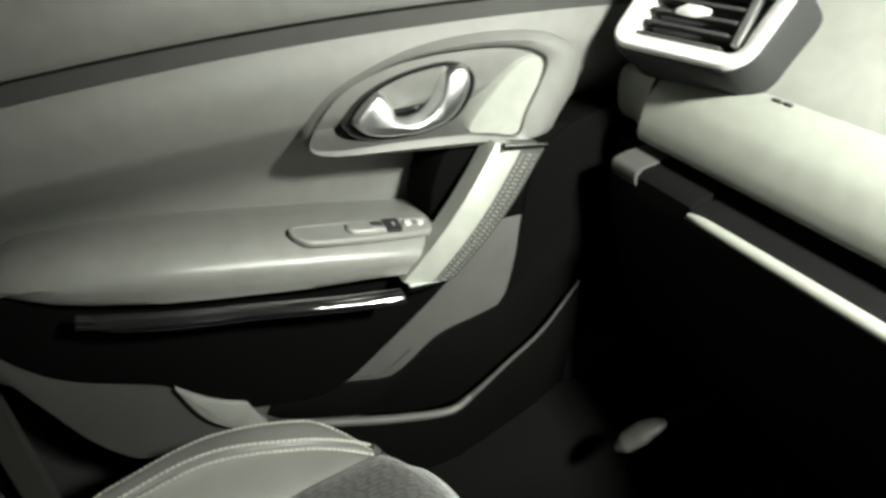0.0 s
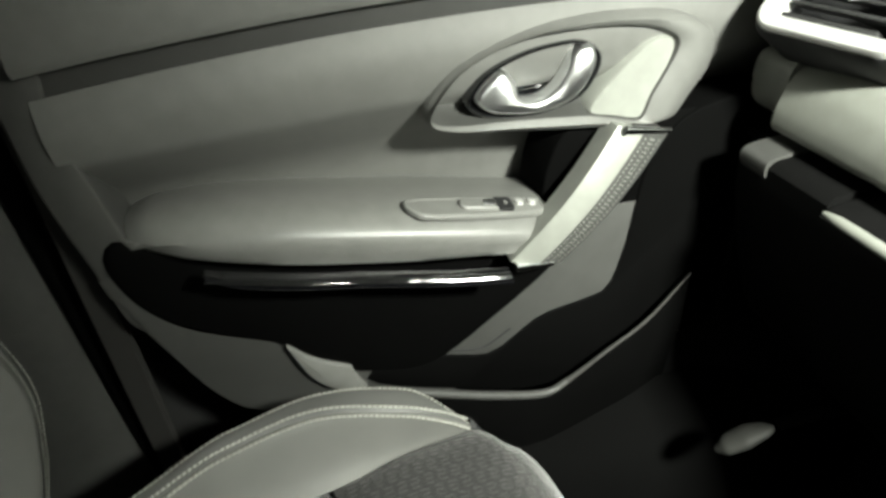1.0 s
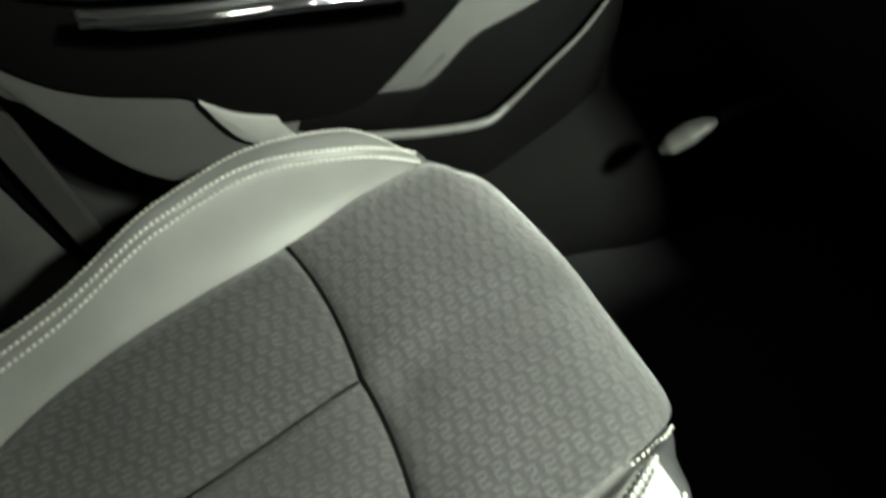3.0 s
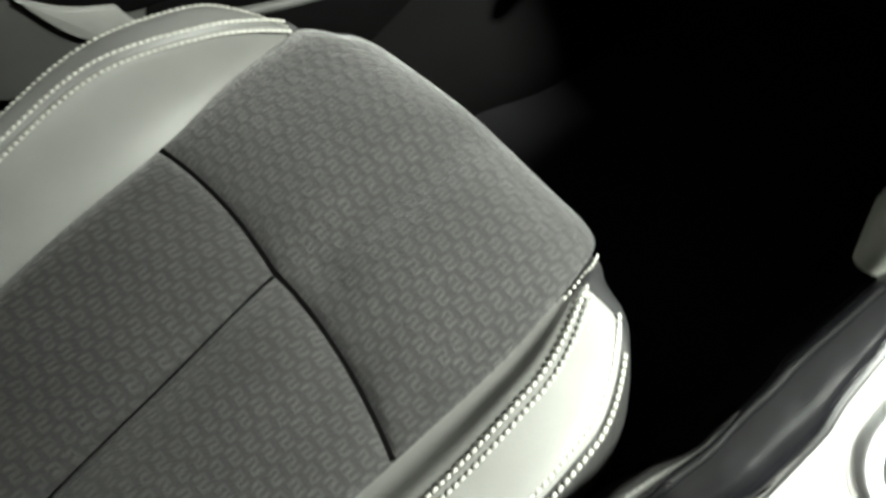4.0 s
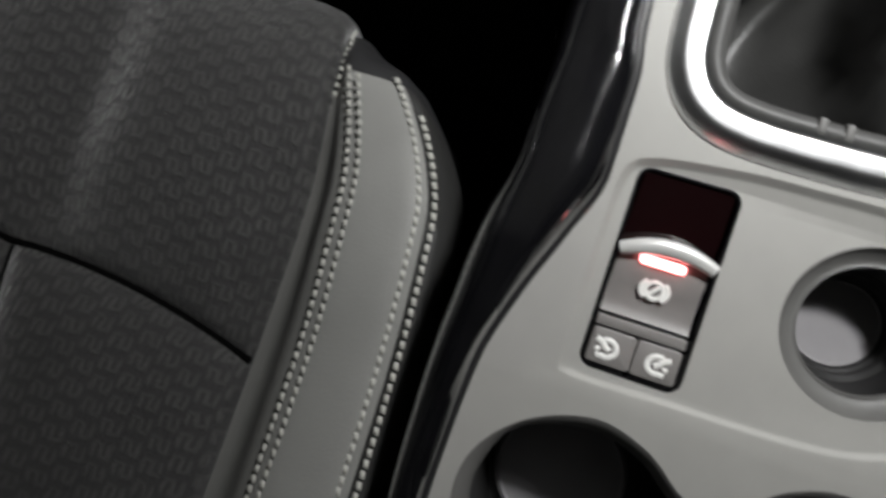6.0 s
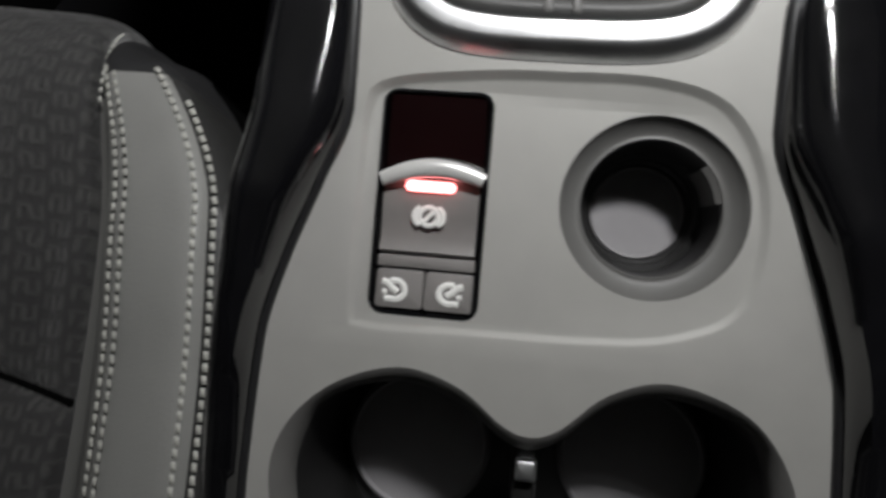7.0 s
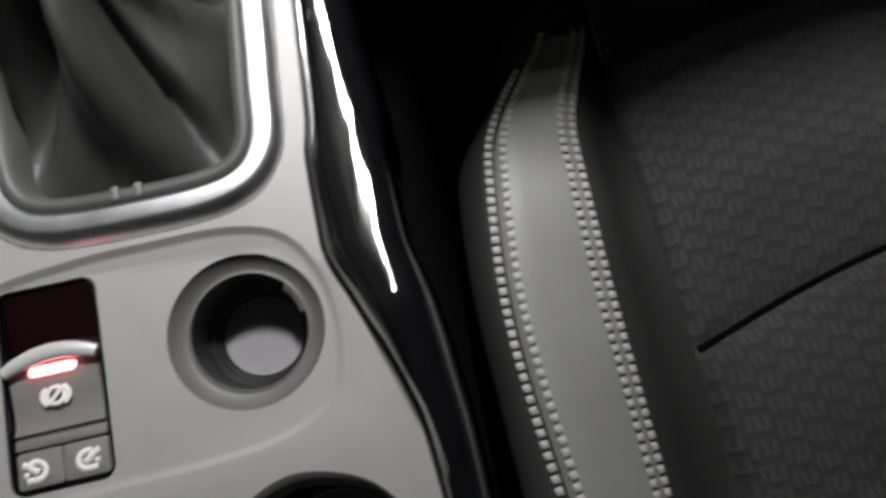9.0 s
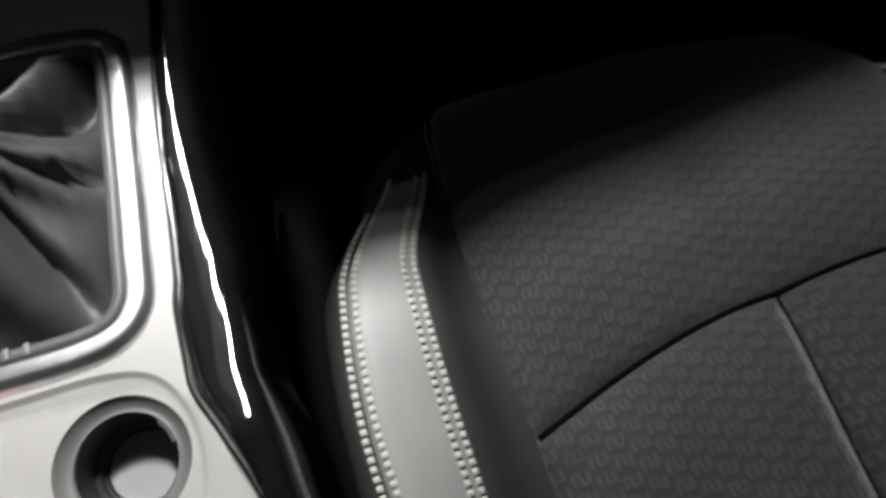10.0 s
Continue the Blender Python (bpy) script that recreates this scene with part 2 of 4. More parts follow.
def puff(g, amp, up, edge=0.12, ripple=0.0):
    """Raises the middle of the grid so that its edges lie in seams."""
    nb, na = g.shape[:2]
    a, b = np.linspace(0, 1, na), np.linspace(0, 1, nb)
    fa = np.clip(np.minimum(a, 1 - a) / edge, 0, 1)
    fb = np.clip(np.minimum(b, 1 - b) / edge, 0, 1)
    f = np.sqrt(1 - (1 - fa) ** 2)[None, :] * np.sqrt(1 - (1 - fb) ** 2)[:, None]
    n = normals(g)
    if (n * np.asarray(up)).sum() < 0:
        n = -n
    soft = np.array([[noise.noise(Vector((p[0] * 9, p[1] * 14, 3.1))) for p in row] for row in g]) * min(.22, ripple / max(amp, 1e-6))
    return g + n * (amp * f * (1 + soft))[..., None]


def loft(loops, close=True, cap=(True, True)):
    """Faces between equal closed loops of points."""
    n = len(loops[0])
    verts = [p for l in loops for p in l]
    faces = []
    for k in range(len(loops) - 1):
        for i in range(n if close else n - 1):
            j = (i + 1) % n
            faces.append([k * n + i, k * n + j, (k + 1) * n + j, (k + 1) * n + i])
    if cap[0]:
        faces.append(list(range(n)))
    if cap[1]:
        faces.append([(len(loops) - 1) * n + i for i in range(n)])
    return verts, faces


def spline(pts, n, closed=False):
    """n points on a smooth curve through pts, evenly spaced."""
    p = np.asarray(pts, float)
    m = len(p)
    if closed:
        q = np.concatenate([p[-2:], p, p[:3]])
        base = 2
        spans = m
    else:
        q = np.concatenate([[2 * p[0] - p[1]], p, [2 * p[-1] - p[-2]]])
        base = 1
        spans = m - 1
    out = []
    for s in range(spans):
        p0, p1, p2, p3 = q[base + s - 1], q[base + s], q[base + s + 1], q[base + s + 2]
        for t in np.linspace(0, 1, 16, endpoint=False):
            out.append(0.5 * (2 * p1 + (p2 - p0) * t + (2 * p0 - 5 * p1 + 4 * p2 - p3) * t * t + (3 * p1 - p0 - 3 * p2 + p3) * t ** 3))
    out.append(p[0] if closed else p[-1])
    out = np.array(out)
    d = np.concatenate([[0], np.cumsum(np.linalg.norm(np.diff(out, axis=0), axis=1))])
    s = np.linspace(0, d[-1], n + 1)[:-1] if closed else np.linspace(0, d[-1], n)
    return np.stack([np.interp(s, d, out[:, c]) for c in range(out.shape[1])], axis=1)


def rounded(x0, y0, x1, y1, r, n=6):
    """A rounded rectangle as a loop of 2D points."""
    out = []
    for cx, cy, a0 in ((x1 - r, y1 - r, 0), (x0 + r, y1 - r, 90), (x0 + r, y0 + r, 180), (x1 - r, y0 + r, 270)):
        for k in range(n + 1):
            a = radians(a0 + 90 * k / n)
            out.append((cx + r * math.cos(a), cy + r * math.sin(a)))
    return np.array(out)


def inset(loop, d):
    """Moves a counter-clockwise 2D loop inwards by d."""
    p = np.asarray(loop, float)
    t = np.roll(p, -1, 0) - np.roll(p, 1, 0)
    t /= np.maximum(np.linalg.norm(t, axis=1, keepdims=True), 1e-9)
    return p + np.stack([-t[:, 1], t[:, 0]], axis=1) * d


def ccw(loop):
    p = np.asarray(loop, float)
    q = np.roll(p, -1, 0)
    return p if (p[:, 0] * q[:, 1] - q[:, 0] * p[:, 1]).sum() > 0 else p[::-1]


def flat(loop, h):
    return [(x, y, h) for x, y in loop]


def button(loop, low, high, edge):
    """Loops for a plate with a rounded upper edge."""
    return [flat(loop, low), flat(loop, high - edge), flat(inset(loop, edge * 0.3), high - edge * 0.3), flat(inset(loop, edge), high)]


def tube(path, radius, sides=10, closed=False, squash=1.0, flatten=(0, 0, 1)):
    p = np.asarray(path, float)
    if closed:
        t = np.roll(p, -1, 0) - np.roll(p, 1, 0)
    else:
        t = np.gradient(p, axis=0)
    t /= np.linalg.norm(t, axis=1, keepdims=True)
    up = np.asarray(flatten, float)
    side = np.cross(t, up)
    side /= np.maximum(np.linalg.norm(side, axis=1, keepdims=True), 1e-9)
    nrm = np.cross(side, t)
    loops = []
    r = np.broadcast_to(radius, (len(p),))
    for k in range(len(p)):
        loops.append([p[k] + r[k] * (math.cos(a) * side[k] + squash * math.sin(a) * nrm[k]) for a in np.linspace(0, 2 * math.pi, sides, endpoint=False)])
    if closed:
        loops.append(loops[0])
        return loft(loops, cap=(False, False))
    return loft(loops)


def sheet_with_holes(outer, holes, h):
    """Triangles of a flat sheet at height h with holes."""
    loops = [[Vector((x, y, 0)) for x, y in loop] for loop in (outer, *holes)]
    faces = [list(t) for t in tessellate_polygon(loops)]
    pts = [p for loop in loops for p in loop]
    faces = [t if (pts[t[1]] - pts[t[0]]).cross(pts[t[2]] - pts[t[0]]).z > 0 else t[::-1] for t in faces]
    return [(p.x, p.y, h) for p in pts], faces


def joined(*parts):
    verts, faces = [], []
    for v, f in parts:
        o = len(verts)
        verts += [tuple(p) for p in v]
        faces += [[i + o for i in q] for q in f]
    return verts, faces


def box(x0, y0, z0, x1, y1, z1, r=0.004):
    loop = rounded(x0, y0, x1, y1, r, 3)
    return loft([flat(inset(loop, r * .7), z0), flat(loop, z0 + r), flat(loop, z1 - r), flat(inset(loop, r * .3), z1 - r * .3), flat(inset(loop, r), z1)])


def stitches(points, ups, long=0.0043, wide=0.0026, high=0.0008, gap=0.0059):
    """White thread laid as a row of short bulging stitches along points."""
    p = np.asarray(points, float)
    u = np.asarray(ups, float)
    d = np.concatenate([[0], np.cumsum(np.linalg.norm(np.diff(p, axis=0), axis=1))])
    verts, faces = [], []
    for s in np.arange(gap / 2, d[-1], gap):
        c = np.array([np.interp(s, d, p[:, k]) for k in range(3)])
        e = np.array([np.interp(s + 0.001, d, p[:, k]) for k in range(3)])
        n = np.array([np.interp(s, d, u[:, k]) for k in range(3)])
        t = e - c
        if np.linalg.norm(t) < 1e-7:
            continue
        t /= np.linalg.norm(t)
        n /= np.linalg.norm(n)
        w = np.cross(n, t)
        t = t + w * 0.12
        o = len(verts)
        for k, (lo, wd, hi) in enumerate(((-.5, .47, -.2), (-.42, .5, .70), (0, .5, 1.0), (.42, .5, .70), (.5, .47, -.2))):
            for q in (-1, -.5, .5, 1):
                verts.append(c + t * lo * long + w * q * wd * wide + n * (hi * high * (1 if abs(q) < 1 else .15)))
        for k in range(4):
            for q in range(3):
                a = o + k * 4 + q
                faces.append([a, a + 1, a + 5, a + 4])
    return verts, faces


# ---------- seats ----------
# Keys of the cushion from the console side to the door side: distance from the car's middle line, forward, up.
# the cushion as a net: stations from back to front, seam lines from the inner edge to the outer
# distance of each seam line from the middle of the car
SEAM_ACROSS = [
    [.146, .156, .220, .252, .375, .465, .508, .530],
    [.143, .156, .218, .251, .395, .523, .553, .572],
    [.142, .158, .215, .250, .405, .547, .594, .615],
    [.142, .160, .214, .249, .417, .562, .607, .633],
    [.149, .166, .219, .247, .418, .581, .597, .625],
    [.182, .207, .244, .252, .418, .585, .589, .594],
    [.215, .235, .252, .258, .418, .562, .577, .585],
    [.235, .25, .262, .275, .418, .555, .575, .59],
    [.235, .25, .262, .275, .418, .555, .575, .59],
]
# how far forward each station lies on the seam lines
SEAM_FORWARD = [
    [-.42, -.42, -.42, -.42, -.42, -.42, -.42, -.42],
    [-.3, -.3, -.3, -.3, -.3, -.3, -.285, -.285],
    [-.2, -.2, -.2, -.2, -.2, -.2, -.18, -.172],
    [-.09, -.09, -.09, -.104, -.083, -.091, -.095, -.088],
    [0, 0, 0, -.005, 0, 0, -.008, .003],
    [.066, .076, .078, .065, .075, .062, .064, .06],
    [.1, .108, .112, .103, .114, .098, .096, .088],
    [.12, .13, .135, .138, .14, .128, .12, .11],
    [.095, .105, .11, .11, .125, .105, .1, .09],
]
# height of the seam lines
SEAM_HEIGHT = [
    [.39, .418, .402, .380, .395, .440, .485, .490],
    [.395, .424, .409, .384, .405, .445, .487, .491],
    [.405, .432, .420, .392, .412, .446, .501, .507],
    [.41, .442, .435, .400, .420, .445, .505, .507],
    [.41, .453, .448, .416, .434, .443, .489, .491],
    [.405, .446, .442, .432, .438, .438, .448, .448],
    [.38, .412, .424, .426, .428, .43, .42, .4],
    [.33, .345, .355, .36, .365, .36, .35, .34],
    [.22, .22, .22, .22, .22, .22, .22, .22],
]
# lower hems of the skirts on both sides
HEM_IN = [.15, .15, .15, .15, .155, .17, .2, .22, .22]
HEM_IN_FORWARD = [-.42, -.3, -.2, -.1, 0, .07, .09, .11, .09]
HEM_OUT = [.6, .63, .68, .69, .69, .66, .64, .63, .62]
HEM_OUT_FORWARD = [-.42, -.3, -.2, -.09, 0, .06, .08, .1, .08]
HEM_HEIGHT = [.22] * 8 + [.20]


def with_hems(inner, rows, outer):
    return np.column_stack([inner, np.array(rows), outer])


SEAT_KEYS = np.stack([with_hems(HEM_IN, SEAM_ACROSS, HEM_OUT), with_hems(HEM_IN_FORWARD, SEAM_FORWARD, HEM_OUT_FORWARD), with_hems(HEM_HEIGHT, SEAM_HEIGHT, HEM_HEIGHT)], axis=2)


def car_seat(side, shift, wide, rise, label):
    """side: -1 or 1; shift: forward; wide: how the distances from the middle line map."""
    seat = thing("front_seat", label, "car seat", (side * wide[2], -0.15, 0.10), group="front seats")
    base = np.array(seat.location)
    keys = SEAT_KEYS.copy()
    keys[..., 0] = side * np.interp(keys[..., 0], wide[0], wide[1])
    keys[..., 1] = np.interp(keys[..., 1], shift[0], shift[1])
    if side < 0:
        keys[6:8, 2:8, 1] -= .009
    if side > 0:
        keys[1:5, 5, 1] += .012
        keys[1:5, 6, 1] += .009
        keys[5, 2:5, 2] -= .008
        keys[0:4, 2, 2] -= (.03, .024, .012, .003)
        keys[0:4, 3, 2] -= (.03, .022, .014, .004)
        keys[0:4, 4, 2] -= (.03, .028, .02, .004)
        keys[0:6, 1, 0] += (-.007, -.007, -.007, -.007, -.001, .016)
        keys[0:6, 2, 0] += (.004, .004, .004, -.003, .004, .022)
        keys[0:6, 3, 0] += (.005, .005, .006, .008, .008, .001)
    keys[..., 2] += rise * np.clip((keys[..., 2] - .25) / .15, 0, 1)
    net = Net(keys - base, .006)
    UP = (0, 0, 1)

    def patch(name, a0, a1, b0, b1, na, nb, mat, amp=0.0, thick=0.02, up=UP, label="", edge=0.12, dip=0.0):
        g = net.grid(a0, a1, b0, b1, na, nb)
        if amp:
            g = puff(g, amp, up, edge, .003 if mat is FABRIC else 0.0)
        if dip:
            # the padding sags where the seam between the rear panels runs out
            a, b = np.linspace(a0, a1, na), np.linspace(0, 1, nb)
            g[..., 2] -= dip * np.exp(-((a - 4.90) / .14) ** 2)[None, :] * (np.clip(b / .08, 0, 1) * np.clip((.75 - b) / .45, 0, 1))[:, None]
            g[..., 2] -= .45 * dip * np.exp(-((a - 4.22) / .09) ** 2)[None, :] * (np.clip(b / .08, 0, 1) * np.clip((.6 - b) / .4, 0, 1))[:, None]
        return mesh_ob(name, *slab(g, thick, up), mat, seat, label, sharp=50)

    patch("cushion_panel", 4, 5, 0, 3, 36, 54, FABRIC, .019, edge=.24, label="dark woven cloth seat panel")
    patch("cushion_panel", 5, 6, 0, 3, 36, 54, FABRIC, .019, edge=.24, label="dark woven cloth seat panel")
    patch("front_panel", 4, 6, 3, 7.5, 60, 64, FABRIC, .0165, edge=.17, label="dark woven cloth front panel", dip=.012 if side < 0 else .006)
    patch("inner_bolster", 2, 3, 0, 5, 14, 50, LEATHER_LIT, .0065, edge=.34, label="pale grey leather side bolster")
    # Driver's wall is charcoal to paint the shade of its averted face.
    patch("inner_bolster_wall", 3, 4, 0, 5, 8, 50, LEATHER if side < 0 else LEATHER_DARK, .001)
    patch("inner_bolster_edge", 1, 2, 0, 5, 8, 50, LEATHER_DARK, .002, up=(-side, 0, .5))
    patch("inner_corner", 1, 4, 5, 7.5, 14, 14, SKIRT, .002, up=(-side, 1, .5))
    patch("outer_bolster", 6, 7, 0, 5, 16, 60, LEATHER, .0015, thick=.010, edge=.15, label="pale grey leather side bolster")
    patch("outer_bolster_band", 7, 8, 0, 5, 10, 60, LEATHER_BAND, .003, thick=.005, edge=.3, up=(side, 0, 1))
    patch("outer_corner", 6, 8, 5, 7.5, 14, 14, SKIRT, .001, up=(side, 1, .5))
    patch("skirt", 0, 1, 0, 8, 4, 40, SHADE_BLACK, thick=.005, up=(-side, 0, 0))
    patch("skirt", 8, 9, 0, 8, 6, 40, SHADE_BLACK, thick=.005, up=(side, 0, 0))
    patch("front_skirt", 1, 8, 7.5, 8, 30, 5, SKIRT, up=(0, 1, 0))

    def thread(a, off, b0, b1, lift=0.001, **kw):
        bs = np.linspace(b0, b1, 140)
        aa = [a - .02, a, a + .02]
        rows = np.array([net.at(aa, b) for b in bs])
        p = rows[:, 1]
        cross = rows[:, 2] - rows[:, 0]
        cross /= np.linalg.norm(cross, axis=1, keepdims=True)
        t = np.gradient(p, axis=0)
        t /= np.linalg.norm(t, axis=1, keepdims=True)
        n = np.cross(cross, t) * side
        n *= np.sign(n[:, 2:3]) if abs(n[:, 2]).mean() > .2 else 1
        q = p + cross * off + n * lift
        return mesh_ob("stitching", *stitches(q, n, **kw), THREAD, seat, "white thread stitching", sharp=70)

    fat = .0027 if side < 0 else .0041
    thread(3, -.0042, 0, 5.0, .0052, wide=fat)
    thread(3, -.0125, 0, 4.95, .0068, wide=fat)
    thread(2, .0048, 0, 5.0, .0054, wide=fat)
    thread(2, -.0042, 0, 4.7, .0026, wide=fat)
    thread(7, -.006, 0, 4.95, .0024, long=.0044, wide=.0030, gap=.0054, high=.0012)
    thread(7, .005, 0, 4.95, .0028, long=.0044, wide=.0030, gap=.0054, high=.0012)
    thread(8, -.003, 0, 5.0, .0020, long=.0042, wide=.0032, gap=.0052, high=.0012)
    thread(4, -.004, 4.9, 6.4, .0075, long=.0034, wide=.0019, gap=.0056, high=.0008)
    # black tubes along the seams, painting the shade in the grooves
    for pts, lift, wide in (([net.at([5], b)[0] for b in np.linspace(0, 2.97, 60)], .0004, .0019), (list(net.at(np.linspace(4.02, 5.98, 60), 3)), .0012, .0026)):
        mesh_ob("seam", *tube(np.array(pts) + (0, 0, lift), wide, 6), SHADE_BLACK, seat)
    # frame below the cushion
    mesh_ob("seat_base", *box(-.21, -.25, -.05, .21, .22, .13, .02), SHADE_BLACK, seat)
    return seat, net, base


LEFT = car_seat(-1, ([-1, 1], [-1, 1]), ([0, 1], [0, 1], .42), 0.0, "front passenger seat in grey leather and dark patterned cloth, white stitching")
RIGHT = car_seat(1, ([-.42, -.10, .07, .11, .15], [-.36, -.032, .170, .235, .300]), ([.147, .161, .208, .222, .246, .418, .58, .70], [.165, .178, .218, .234, .278, .490, .69, .80], .49), .014, "driver seat in grey leather and dark patterned cloth, white stitching")


def backrest(seat, side, cx, y):
    """The upright back of a seat: cloth middle, leather wings with double stitching."""
    base = np.array(seat.location)
    keys = []
    for z, lean, w, bulge in ((.40, .0, .72, .5), (.48, .0, .82, .78), (.54, .0, .94, .96), (.60, .0, 1.02, 1.05), (.70, -.02, 1.04, 1.05), (.85, -.075, 1.0, .9), (1.0, -.14, .8, .5)):
        row = []
        for u, d in ((-.255, -.12), (-.26, -.03), (-.25, .05), (-.215, .085), (-.14, .01), (0, -.005), (.14, .01), (.215, .085), (.25, .05), (.26, -.03), (.255, -.12)):
            row.append((cx + side * u * w, y + lean + d * bulge, z))
        keys.append(row)
    net = Net(np.array(keys) - base)
    top = len(keys) - 1
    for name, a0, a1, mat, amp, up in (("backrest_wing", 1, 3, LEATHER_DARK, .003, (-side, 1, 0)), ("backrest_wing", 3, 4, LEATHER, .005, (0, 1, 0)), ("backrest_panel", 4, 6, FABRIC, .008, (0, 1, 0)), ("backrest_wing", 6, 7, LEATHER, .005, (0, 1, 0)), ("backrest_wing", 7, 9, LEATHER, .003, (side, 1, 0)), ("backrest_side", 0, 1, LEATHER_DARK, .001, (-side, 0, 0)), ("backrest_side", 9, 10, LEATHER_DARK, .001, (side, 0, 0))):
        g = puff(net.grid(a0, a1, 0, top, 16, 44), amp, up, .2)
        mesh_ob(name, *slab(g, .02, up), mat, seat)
    for col, off in ((7, -.006), (7, .004), (8.1, 0)):
        rows = np.array([net.at([col - .02, col, col + .02], b) for b in np.linspace(0, top - .2, 120)])
        cross = rows[:, 2] - rows[:, 0]
        cross /= np.linalg.norm(cross, axis=1, keepdims=True)
        n = np.tile((0.5 * side, .85, .1), (len(rows), 1))
        mesh_ob("stitching", *stitches(rows[:, 1] + cross * off + n * .0065, n, long=.0042, wide=.0026, gap=.0052, high=.0012), THREAD, seat, "white thread stitching")
    mesh_ob("backrest_shell", *box(cx - .24 - base[0], y - .24 - base[1], .36 - base[2], cx + .24 - base[0], y - .20 - base[1], 1.0 - base[2], .02), SKIRT, seat)


backrest(LEFT[0], -1, -.415, -.412)
backrest(RIGHT[0], 1, .49, -.345)

# ---------- centre console ----------
DECK_M = pose(0, 0, 0.5, 13)
console = thing("center_console", "grey car centre console with gloss black sides and cup holders", "center console", matrix=DECK_M)


def half_width(v):
    return float(pchip([-.20, -.125, -.107, -.06, -.027, .007, .038, .08, .103, .20, .29, .36], [.117, .117, .1165, .1137, .1055, .0933, .0833, .0838, .0875, .095, .106, .118], [v])[0])


vs = np.linspace(-.20, .34, 60)
outer = ccw([(half_width(v), v) for v in vs] + [(-half_width(v), v) for v in vs[::-1]])
recess = ccw(spline([(-.0785, .040), (-.068, .0505), (-.03, .0555), (0, .0565), (.040, .0560), (.067, .047), (.0825, .022), (.0855, -.010), (.077, -.036), (.052, -.0485), (.02, -.0525), (-.03, -.0538), (-.072, -.0545), (-.0800, -.047), (-.0805, 0)], 90, True))
ring_out = ccw(spline([(-.050, .0642), (0, .0598), (.050, .0642), (.074, .087), (.080, .13), (.086, .20), (.090, .27), (.080, .293), (.05, .300), (-.05, .300), (-.080, .293), (-.090, .27), (-.086, .20), (-.080, .13), (-.074, .087)], 110, True))


def eight(d):
    """The joined opening of the two rear cup holders, d inside its rim."""
    top = [(-.0555, -.0685 - d), (-.030, -.0745 - d), (-.012, -.0875 - d), (.0, -.0915 - d), (.012, -.087 - d), (.030, -.071 - d), (.0545, -.064 - d)]
    right = [(.085, -.0745 - d * .8), (.102 - d, -.098), (.105 - d, -.125), (.095 - d, -.155), (.06, -.17 + d)]
    left = [(0, -.165 + d), (-.06, -.172 + d), (-.095 + d, -.158), (-.107 + d, -.125), (-.103 + d, -.1), (-.084, -.079 - d * .8)]
    return ccw(spline(top + right + left, 120, True))


def sunk(loop, share=1.0):
    """The recessed field sinks towards the front."""
    return [(x, y, -(.0012 + .0019 * (y + .0508) / .104) * share) for x, y in loop]


CUPC, CUPR = (.0413, .0050), .0372


def circle(c, r, n=56):
    return np.array([(c[0] + r * math.cos(a), c[1] + r * math.sin(a)) for a in np.linspace(0, 2 * math.pi, n, endpoint=False)])


eight_rim, epb_hole, cup_rim = eight(0), rounded(-.0715, -.0475, -.0250, .0470, .0065), circle(CUPC, CUPR)
top = sheet_with_holes(outer, [recess, eight_rim, inset(ring_out, .006)], 0.0)
skirt = loft([flat(outer, 0.0), flat(inset(outer, -.0012), -.0015), flat(inset(outer, -.0012), -.02)], cap=(False, False))
step = loft([flat(recess, 0.0), sunk(inset(recess, .0014), .25), sunk(inset(recess, .0030), .8), sunk(inset(recess, .0044))], cap=(False, False))
floor2 = sheet_with_holes(inset(recess, .0044), [epb_hole, cup_rim], 0)
floor2 = (sunk([v[:2] for v in floor2[0]]), floor2[1])
epb_wall = loft([sunk(epb_hole), flat(epb_hole, -.03)], cap=(False, False))
mesh_ob("deck", *joined(top, skirt, step, floor2, epb_wall), DECK, console, "satin grey painted console deck", sharp=25)

# small round holder: chamfered collar, ribbed lining, pale floor
funnel = [sunk(circle(CUPC, CUPR))] + [flat(circle(CUPC, r), h) for r, h in ((.0367, -.0026), (.0357, -.0042), (.0340, -.0060), (.0318, -.0078), (.0300, -.0086), (.0292, -.0086), (.0284, -.0082), (.0279, -.0094))]
mesh_ob("holder_collar", *loft(funnel, cap=(False, False)), FUNNEL, console, "satin grey funnel-shaped collar", sharp=30)
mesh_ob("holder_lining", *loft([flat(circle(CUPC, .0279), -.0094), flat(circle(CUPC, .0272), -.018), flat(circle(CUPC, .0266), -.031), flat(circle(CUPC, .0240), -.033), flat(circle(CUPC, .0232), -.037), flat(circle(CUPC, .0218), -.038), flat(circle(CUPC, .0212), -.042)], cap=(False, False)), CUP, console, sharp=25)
mesh_ob("holder_floor", *loft([flat(circle(CUPC, .0225), -.046), flat(circle(CUPC, .0218), -.042), flat(circle(CUPC, .0205), -.0405), flat(circle(CUPC, .0196), -.0412)]), MAT_PAD, console, "pale grey holder floor", sharp=25)

clip = [[(CUPC[0] + r * math.cos(a), CUPC[1] + r * math.sin(a), h) for a in np.linspace(.15, .75, 9)] for r, h in ((.0279, -.0085), (.0256, -.010), (.0246, -.016), (.0250, -.030))]
mesh_ob("holder_clip", *slab(np.array(clip), .0015, (0, 0, 1)), COLLAR, console, "grey plastic retaining tab", sharp=40)

